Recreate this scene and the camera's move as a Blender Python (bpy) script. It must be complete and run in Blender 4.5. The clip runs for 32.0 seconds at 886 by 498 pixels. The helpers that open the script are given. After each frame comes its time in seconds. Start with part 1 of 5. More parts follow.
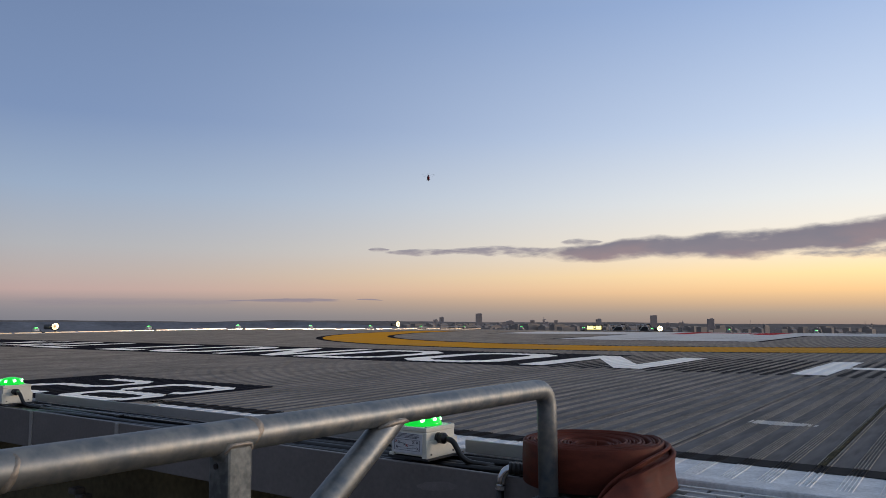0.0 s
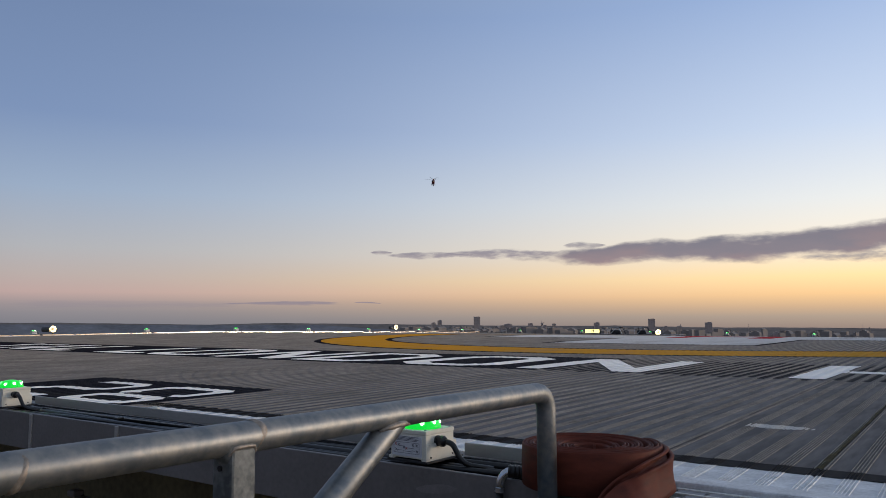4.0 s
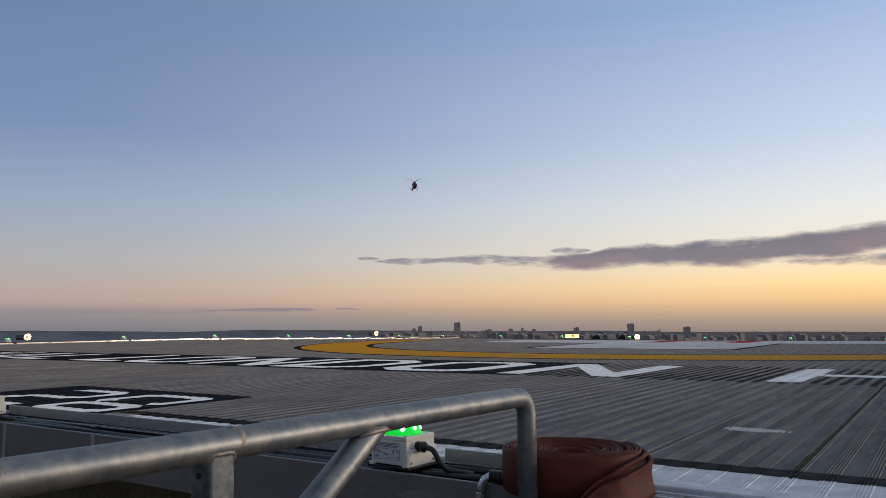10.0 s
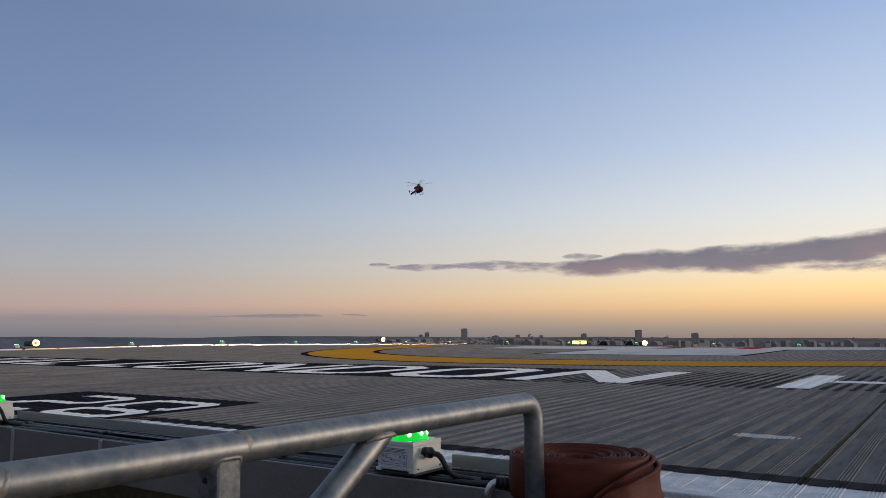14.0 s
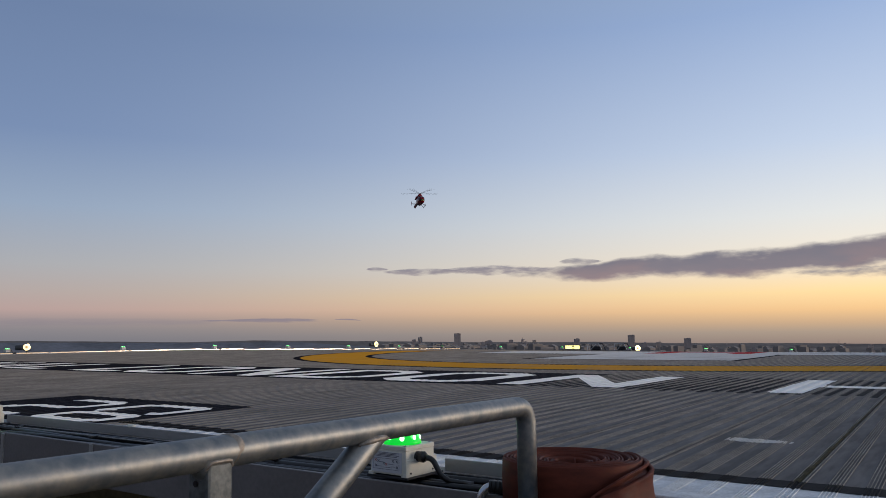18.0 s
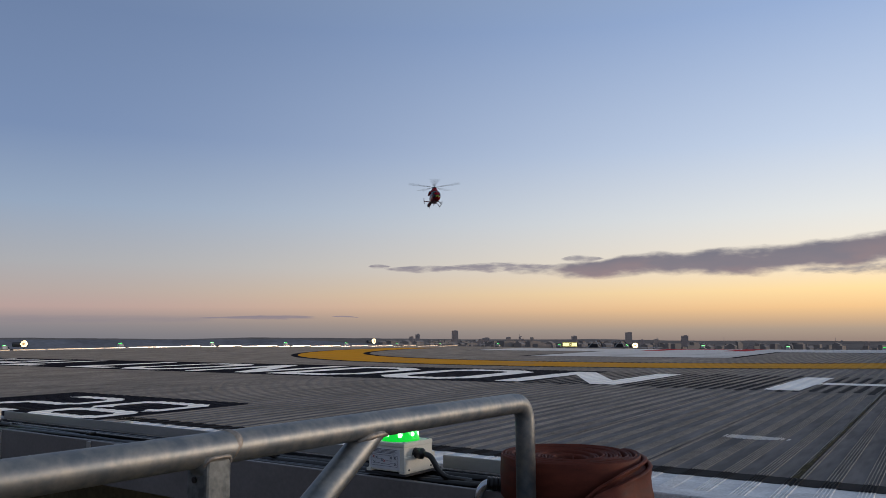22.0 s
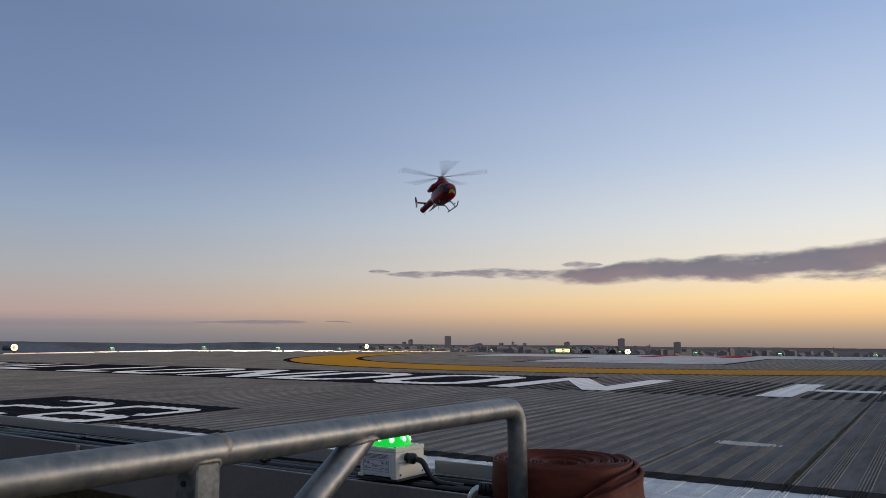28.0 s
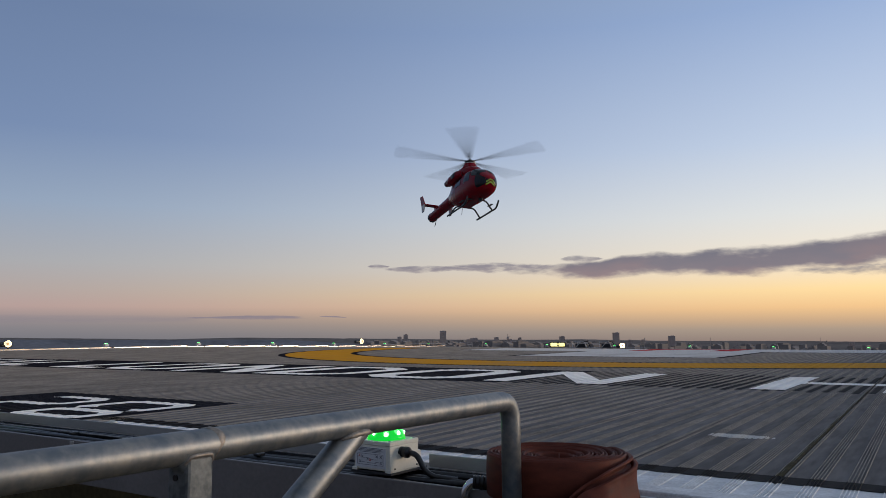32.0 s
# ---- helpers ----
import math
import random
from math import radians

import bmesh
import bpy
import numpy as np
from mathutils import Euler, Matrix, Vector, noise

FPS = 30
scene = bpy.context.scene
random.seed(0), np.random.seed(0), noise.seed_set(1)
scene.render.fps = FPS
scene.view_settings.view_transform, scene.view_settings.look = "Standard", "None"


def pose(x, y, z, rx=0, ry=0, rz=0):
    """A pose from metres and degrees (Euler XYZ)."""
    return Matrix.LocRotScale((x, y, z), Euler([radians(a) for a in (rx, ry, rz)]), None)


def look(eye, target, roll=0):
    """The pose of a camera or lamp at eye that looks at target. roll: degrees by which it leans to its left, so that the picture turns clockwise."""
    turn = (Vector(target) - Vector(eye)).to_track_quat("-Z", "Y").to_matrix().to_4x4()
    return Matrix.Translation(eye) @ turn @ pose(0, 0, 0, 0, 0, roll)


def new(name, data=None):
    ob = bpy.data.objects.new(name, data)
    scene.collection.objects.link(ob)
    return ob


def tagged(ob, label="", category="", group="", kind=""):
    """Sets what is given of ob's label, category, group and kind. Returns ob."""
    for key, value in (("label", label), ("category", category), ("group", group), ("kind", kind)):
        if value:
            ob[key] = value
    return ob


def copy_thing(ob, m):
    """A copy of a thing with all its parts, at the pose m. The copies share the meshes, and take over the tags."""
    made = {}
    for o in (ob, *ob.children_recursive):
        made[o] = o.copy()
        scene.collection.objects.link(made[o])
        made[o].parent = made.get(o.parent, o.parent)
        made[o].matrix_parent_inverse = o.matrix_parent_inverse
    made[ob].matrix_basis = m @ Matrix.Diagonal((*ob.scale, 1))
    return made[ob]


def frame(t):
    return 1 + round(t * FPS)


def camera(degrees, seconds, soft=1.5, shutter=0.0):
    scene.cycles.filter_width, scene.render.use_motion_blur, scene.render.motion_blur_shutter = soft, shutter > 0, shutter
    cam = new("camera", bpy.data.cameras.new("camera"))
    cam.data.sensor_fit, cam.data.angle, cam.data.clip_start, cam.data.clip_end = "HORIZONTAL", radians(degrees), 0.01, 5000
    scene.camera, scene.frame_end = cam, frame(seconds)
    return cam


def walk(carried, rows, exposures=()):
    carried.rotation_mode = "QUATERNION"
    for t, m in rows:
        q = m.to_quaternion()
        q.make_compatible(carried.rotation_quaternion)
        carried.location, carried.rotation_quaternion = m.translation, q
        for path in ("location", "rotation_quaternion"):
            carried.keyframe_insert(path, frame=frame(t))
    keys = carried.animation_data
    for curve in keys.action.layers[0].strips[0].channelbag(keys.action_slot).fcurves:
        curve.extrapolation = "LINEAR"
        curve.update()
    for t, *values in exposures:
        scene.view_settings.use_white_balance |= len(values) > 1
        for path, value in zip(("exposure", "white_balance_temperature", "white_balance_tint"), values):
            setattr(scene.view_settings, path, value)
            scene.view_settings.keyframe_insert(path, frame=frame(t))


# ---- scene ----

# The roof deck lies level at z = 0; x runs along its near edge, y away over the planks.
cam = camera(60.1, 32.0, soft=0.78, shutter=0.3)
PATH = [
    (0.0, pose(0.0000, 0.0000, 0.3650, 95.018, 0.411, 36.256)),
    (0.5, pose(-0.0000, -0.0016, 0.3654, 95.077, 0.462, 36.279)),
    (1.0, pose(-0.0006, -0.0008, 0.3642, 94.956, 0.411, 36.156)),
    (1.5, pose(-0.0024, -0.0006, 0.3640, 94.684, 0.434, 36.243)),
    (2.0, pose(-0.0025, -0.0018, 0.3635, 94.878, 0.474, 36.132)),
    (2.5, pose(-0.0015, -0.0034, 0.3641, 94.846, 0.795, 36.252)),
    (3.0, pose(-0.0010, -0.0035, 0.3650, 94.409, 0.908, 35.886)),
    (3.5, pose(0.0024, -0.0083, 0.3663, 94.999, 0.503, 36.374)),
    (5.5, pose(0.0055, -0.0158, 0.3654, 95.305, -0.350, 34.838)),
    (6.0, pose(0.0037, -0.0148, 0.3657, 94.609, -0.348, 34.586)),
    (6.5, pose(0.0050, -0.0086, 0.3641, 93.973, -0.097, 33.498)),
    (7.0, pose(0.0052, -0.0088, 0.3641, 94.006, 0.227, 33.758)),
    (7.5, pose(0.0039, -0.0126, 0.3652, 94.235, 0.403, 33.908)),
    (8.0, pose(0.0053, -0.0158, 0.3662, 94.563, 0.549, 34.055)),
    (8.5, pose(0.0053, -0.0145, 0.3649, 94.894, 0.640, 34.216)),
    (9.0, pose(0.0044, -0.0135, 0.3639, 95.177, 0.715, 34.332)),
    (9.5, pose(0.0059, -0.0140, 0.3647, 95.372, 0.703, 34.466)),
    (10.0, pose(0.0056, -0.0141, 0.3652, 95.675, 0.616, 34.647)),
    (10.5, pose(0.0059, -0.0149, 0.3641, 95.903, 0.675, 34.835)),
    (11.0, pose(0.0054, -0.0136, 0.3642, 95.953, 0.724, 34.938)),
    (11.5, pose(0.0061, -0.0144, 0.3642, 96.078, 0.712, 35.166)),
    (12.0, pose(0.0060, -0.0133, 0.3640, 96.036, 0.710, 35.219)),
    (12.5, pose(0.0045, -0.0125, 0.3635, 95.909, 0.696, 35.179)),
    (13.0, pose(0.0055, -0.0131, 0.3638, 95.936, 0.616, 35.228)),
    (13.5, pose(0.0047, -0.0100, 0.3630, 96.055, 0.659, 35.168)),
    (14.0, pose(0.0048, -0.0121, 0.3631, 96.133, 0.599, 35.166)),
    (14.5, pose(0.0051, -0.0117, 0.3632, 96.219, 0.492, 35.049)),
    (16.5, pose(0.0036, -0.0113, 0.3615, 96.367, 0.446, 34.778)),
    (17.0, pose(0.0035, -0.0114, 0.3613, 96.333, 0.457, 34.683)),
    (17.5, pose(0.0040, -0.0109, 0.3613, 96.380, 0.439, 34.798)),
    (18.0, pose(0.0035, -0.0100, 0.3604, 96.482, 0.516, 34.661)),
    (18.5, pose(0.0033, -0.0120, 0.3611, 96.553, 0.548, 34.747)),
    (19.0, pose(0.0031, -0.0121, 0.3612, 96.572, 0.637, 34.837)),
    (19.5, pose(0.0030, -0.0118, 0.3607, 96.503, 0.623, 34.544)),
    (20.0, pose(0.0023, -0.0121, 0.3612, 96.412, 0.509, 34.414)),
    (20.5, pose(0.0021, -0.0106, 0.3608, 96.274, 0.439, 34.385)),
    (21.0, pose(0.0028, -0.0116, 0.3610, 96.143, 0.389, 34.460)),
    (21.5, pose(0.0019, -0.0118, 0.3605, 96.178, 0.436, 34.523)),
    (22.0, pose(0.0003, -0.0091, 0.3590, 96.271, 0.460, 34.476)),
    (22.5, pose(0.0009, -0.0097, 0.3593, 96.467, 0.376, 34.409)),
    (23.0, pose(0.0009, -0.0096, 0.3588, 96.764, 0.281, 34.284)),
    (23.5, pose(0.0014, -0.0096, 0.3594, 96.793, 0.276, 34.232)),
    (24.0, pose(0.0008, -0.0085, 0.3585, 96.769, 0.300, 34.306)),
    (24.5, pose(0.0002, -0.0075, 0.3586, 96.663, 0.444, 34.311)),
    (25.0, pose(0.0007, -0.0085, 0.3584, 96.677, 0.385, 34.224)),
    (25.5, pose(0.0003, -0.0080, 0.3585, 96.764, 0.275, 34.156)),
    (27.5, pose(-0.0003, -0.0065, 0.3574, 96.593, 0.287, 33.965)),
    (28.0, pose(-0.0007, -0.0054, 0.3568, 96.673, 0.215, 33.950)),
    (28.5, pose(-0.0005, -0.0057, 0.3563, 96.621, 0.108, 33.868)),
    (29.0, pose(-0.0004, -0.0063, 0.3561, 96.765, 0.181, 34.076)),
    (29.5, pose(-0.0005, -0.0028, 0.3559, 96.739, 0.364, 33.985)),
    (30.0, pose(0.0007, -0.0039, 0.3559, 96.703, 0.346, 33.835)),
    (30.5, pose(-0.0007, -0.0007, 0.3547, 96.593, 0.273, 33.492)),
    (31.0, pose(-0.0006, -0.0009, 0.3547, 96.663, 0.296, 33.548)),
    (31.5, pose(0.0002, -0.0017, 0.3547, 96.576, 0.403, 33.681)),
    (32.0, pose(0.0010, -0.0022, 0.3547, 96.281, 0.440, 33.588)),
]
walk(cam, PATH, exposures=[(0.0, -0.04), (3.0, -0.03), (5.0, -0.05), (6.0, -0.10), (7.0, -0.03), (8.0, -0.06), (10.0, -0.12), (19.0, -0.15), (32.0, -0.20)])

# ---- sky and sun: dusk, glow low in the sky beyond the deck's right side ----
SUN_AZ = 48.0        # degrees from +y towards +x
SUN_EL = 1.5


def srgb(r, g, b):
    """Linear colour from 0-255 display values."""
    return tuple(((c / 255.0 + 0.055) / 1.055) ** 2.4 if c > 10 else c / 255.0 / 12.92 for c in (r, g, b)) + (1.0,)


def build_world():
    world = bpy.data.worlds.new("dusk_sky")
    scene.world = world
    world.use_nodes = True
    nt = world.node_tree
    nt.nodes.clear()
    out = nt.nodes.new("ShaderNodeOutputWorld")
    tc = nt.nodes.new("ShaderNodeTexCoord")
    sep = nt.nodes.new("ShaderNodeSeparateXYZ")
    nt.links.new(tc.outputs["Generated"], sep.inputs[0])

    def ramp(stops):
        mr = nt.nodes.new("ShaderNodeMapRange")
        mr.inputs["From Min"].default_value, mr.inputs["From Max"].default_value = -0.05, 0.55
        nt.links.new(sep.outputs["Z"], mr.inputs["Value"])
        cr = nt.nodes.new("ShaderNodeValToRGB")
        nt.links.new(mr.outputs[0], cr.inputs[0])
        els = cr.color_ramp.elements
        for i, (deg, col) in enumerate(stops):
            pos = (math.sin(radians(deg)) + 0.05) / 0.6
            e = els[i] if i < 2 else els.new(pos)
            e.position, e.color = pos, srgb(*col)
        return cr

    away = ramp([(-2, (92, 88, 96)), (-0.2, (128, 129, 138)), (0.6, (142, 140, 147)), (1.2, (158, 149, 153)), (2.0, (192, 168, 166)), (3.2, (187, 175, 174)),
                 (5.0, (178, 180, 187)), (9, (154, 173, 200)), (14, (124, 147, 187)), (22, (112, 134, 173)), (30, (121, 140, 170)), (40, (124, 137, 158))])
    toward = ramp([(-2, (120, 100, 88)), (-0.8, (158, 139, 130)), (0.1, (188, 168, 148)), (0.7, (223, 187, 148)), (1.6, (266, 217, 154)), (2.8, (280, 243, 176)),
                   (4.6, (269, 252, 226)), (8, (249, 250, 248)), (13, (214, 229, 252)), (22, (167, 192, 234)), (30, (158, 178, 205)), (40, (136, 150, 170))])
    dot = nt.nodes.new("ShaderNodeVectorMath")
    dot.operation = "DOT_PRODUCT"
    nt.links.new(tc.outputs["Generated"], dot.inputs[0])
    # full glow near the picture's right end, none 70 degrees further round
    dot.inputs[1].default_value = (math.sin(radians(SUN_AZ)), math.cos(radians(SUN_AZ)), 0)
    fac = nt.nodes.new("ShaderNodeMapRange")
    fac.interpolation_type = "SMOOTHSTEP"
    fac.inputs["From Min"].default_value, fac.inputs["From Max"].default_value = -0.45, 0.85
    nt.links.new(dot.outputs["Value"], fac.inputs["Value"])
    mix = nt.nodes.new("ShaderNodeMix")
    mix.data_type = "RGBA"
    nt.links.new(fac.outputs[0], mix.inputs["Factor"])
    nt.links.new(away.outputs[0], mix.inputs["A"])
    nt.links.new(toward.outputs[0], mix.inputs["B"])
    # opposite the glow the earth's shadow lies blue and dim on the horizon
    shadow = ramp([(-2, (52, 56, 66)), (0.5, (62, 68, 82)), (3.0, (80, 86, 104)), (7, (112, 112, 128)), (12, (124, 130, 152)), (18, (112, 130, 164)), (24, (108, 128, 166)), (30, (118, 137, 166)), (40, (124, 137, 158))])
    fac2 = nt.nodes.new("ShaderNodeMapRange")
    fac2.interpolation_type = "SMOOTHSTEP"
    fac2.inputs["From Min"].default_value, fac2.inputs["From Max"].default_value = -0.36, -0.80
    nt.links.new(dot.outputs["Value"], fac2.inputs["Value"])
    mix2 = nt.nodes.new("ShaderNodeMix")
    mix2.data_type = "RGBA"
    nt.links.new(fac2.outputs[0], mix2.inputs["Factor"])
    nt.links.new(mix.outputs["Result"], mix2.inputs["A"])
    nt.links.new(shadow.outputs[0], mix2.inputs["B"])
    mix = mix2
    bg = nt.nodes.new("ShaderNodeBackground")
    bg.inputs["Strength"].default_value = 0.97
    nt.links.new(mix.outputs["Result"], bg.inputs["Color"])
    sky = nt.nodes.new("ShaderNodeTexSky")
    sky.sky_type, sky.sun_disc = "NISHITA", False
    sky.sun_elevation, sky.sun_rotation = radians(SUN_EL), radians(SUN_AZ)
    bg2 = nt.nodes.new("ShaderNodeBackground")
    bg2.inputs["Strength"].default_value = 0.02
    nt.links.new(sky.outputs[0], bg2.inputs["Color"])
    add = nt.nodes.new("ShaderNodeAddShader")
    nt.links.new(bg.outputs[0], add.inputs[0])
    nt.links.new(bg2.outputs[0], add.inputs[1])
    nt.links.new(add.outputs[0], out.inputs["Surface"])


build_world()
sun_data = bpy.data.lights.new("sun", "SUN")
sun_data.energy, sun_data.angle, sun_data.color = 1.0, radians(12), (1.0, 0.82, 0.66)
sun = new("sun", sun_data)
sun.matrix_basis = look((20 * math.sin(radians(SUN_AZ)), 20 * math.cos(radians(SUN_AZ)), 1.7), (0, 0, 0))


# ---- materials ----
def material(name, color, rough=0.6, metal=0.0, vary=0.25, scale=8.0, fine=120.0, bump=0.15, second=None, stretch=(1, 1, 1), ramp=(0.32, 0.68),
             emit=None, strength=0.0, spec=0.5, bump_dist=0.002, rough_vary=0.15, each=0.0):
    """A surface with two scales of variation in tone, roughness and fine relief."""
    m = bpy.data.materials.new(name)
    m.use_nodes = True
    nt = m.node_tree
    b = nt.nodes["Principled BSDF"]
    tc = nt.nodes.new("ShaderNodeTexCoord")
    mp = nt.nodes.new("ShaderNodeMapping")
    mp.inputs["Scale"].default_value = stretch
    info = nt.nodes.new("ShaderNodeObjectInfo")
    off = nt.nodes.new("ShaderNodeVectorMath")
    off.operation = "MULTIPLY_ADD"
    off.inputs[1].default_value = (17, 9, 5)
    nt.links.new(info.outputs["Random"], off.inputs[0])
    nt.links.new(tc.outputs["Object"], off.inputs[2])
    nt.links.new(off.outputs[0], mp.inputs["Vector"])
    n1 = nt.nodes.new("ShaderNodeTexNoise")
    n1.inputs["Scale"].default_value, n1.inputs["Detail"].default_value, n1.inputs["Roughness"].default_value = scale, 5, 0.6
    n2 = nt.nodes.new("ShaderNodeTexNoise")
    n2.inputs["Scale"].default_value, n2.inputs["Detail"].default_value = fine, 3
    for n in (n1, n2):
        nt.links.new(mp.outputs[0], n.inputs["Vector"])
    mean = nt.nodes.new("ShaderNodeMath")
    mean.operation = "MULTIPLY_ADD"
    mean.inputs[1].default_value = 0.65
    nt.links.new(n1.outputs["Fac"], mean.inputs[0])
    half = nt.nodes.new("ShaderNodeMath")
    half.operation = "MULTIPLY"
    half.inputs[1].default_value = 0.35
    nt.links.new(n2.outputs["Fac"], half.inputs[0])
    nt.links.new(half.outputs[0], mean.inputs[2])
    cr = nt.nodes.new("ShaderNodeValToRGB")
    nt.links.new(mean.outputs[0], cr.inputs[0])
    c2 = second or tuple(min(1, c * (1 + vary)) for c in color)
    c1 = tuple(c * (1 - vary) for c in color)
    cr.color_ramp.elements[0].position, cr.color_ramp.elements[1].position = ramp
    cr.color_ramp.elements[0].color, cr.color_ramp.elements[1].color = (*c1, 1), (*c2, 1)
    tone = cr.outputs[0]
    if each:
        # every piece a little lighter or darker than its neighbours
        hsv = nt.nodes.new("ShaderNodeHueSaturation")
        val = nt.nodes.new("ShaderNodeMapRange")
        val.inputs["To Min"].default_value, val.inputs["To Max"].default_value = 1 - each, 1 + each
        nt.links.new(info.outputs["Random"], val.inputs["Value"])
        nt.links.new(val.outputs[0], hsv.inputs["Value"])
        nt.links.new(tone, hsv.inputs["Color"])
        tone = hsv.outputs[0]
    nt.links.new(tone, b.inputs["Base Color"])
    rm = nt.nodes.new("ShaderNodeMapRange")
    rm.inputs["To Min"].default_value, rm.inputs["To Max"].default_value = max(0.03, rough - rough_vary), min(1, rough + rough_vary)
    nt.links.new(n1.outputs["Fac"], rm.inputs["Value"])
    nt.links.new(rm.outputs[0], b.inputs["Roughness"])
    b.inputs["Metallic"].default_value = metal
    b.inputs["Specular IOR Level"].default_value = spec
    if bump:
        bp = nt.nodes.new("ShaderNodeBump")
        bp.inputs["Strength"].default_value, bp.inputs["Distance"].default_value = bump, bump_dist
        nt.links.new(mean.outputs[0], bp.inputs["Height"])
        nt.links.new(bp.outputs[0], b.inputs["Normal"])
    if emit:
        b.inputs["Emission Color"].default_value, b.inputs["Emission Strength"].default_value = (*emit, 1), strength
    return m


def worn_paint(name, color, under, wear=0.45, ridge=0.08, bare=0.5, rough=0.9, spec=0.08):
    """Deck paint, rubbed through to the metal along the planks' ribs."""
    m = material(name, color, rough=rough, vary=0.12, scale=3.0, fine=60, bump=0.1, spec=spec)
    nt = m.node_tree
    b = nt.nodes["Principled BSDF"]
    base = b.inputs["Base Color"].links[0].from_socket
    tc = nt.nodes.new("ShaderNodeTexCoord")
    wv = nt.nodes.new("ShaderNodeTexWave")
    wv.bands_direction = "X"
    wv.inputs["Scale"].default_value = 0.314 / ridge
    wv.inputs["Distortion"].default_value = 0.3
    nt.links.new(tc.outputs["Object"], wv.inputs["Vector"])
    mp = nt.nodes.new("ShaderNodeMapping")
    mp.inputs["Scale"].default_value = (1.2, 0.35, 1)
    nt.links.new(tc.outputs["Object"], mp.inputs["Vector"])
    ns = nt.nodes.new("ShaderNodeTexNoise")
    ns.inputs["Scale"].default_value, ns.inputs["Detail"].default_value = 1.6, 6
    nt.links.new(mp.outputs[0], ns.inputs["Vector"])
    mul = nt.nodes.new("ShaderNodeMath")
    mul.operation = "MULTIPLY_ADD"
    mul.inputs[1].default_value = 0.35
    nt.links.new(wv.outputs["Fac"], mul.inputs[0])
    nt.links.new(ns.outputs["Fac"], mul.inputs[2])
    rg = nt.nodes.new("ShaderNodeMapRange")
    rg.inputs["From Min"].default_value, rg.inputs["From Max"].default_value = 1.15 - wear, 1.25 - wear
    rg.inputs["To Max"].default_value = bare
    nt.links.new(mul.outputs[0], rg.inputs["Value"])
    mix = nt.nodes.new("ShaderNodeMix")
    mix.data_type = "RGBA"
    nt.links.new(rg.outputs[0], mix.inputs["Factor"])
    nt.links.new(base, mix.inputs["A"])
    mix.inputs["B"].default_value = (*under, 1)
    nt.links.new(mix.outputs["Result"], b.inputs["Base Color"])
    return m


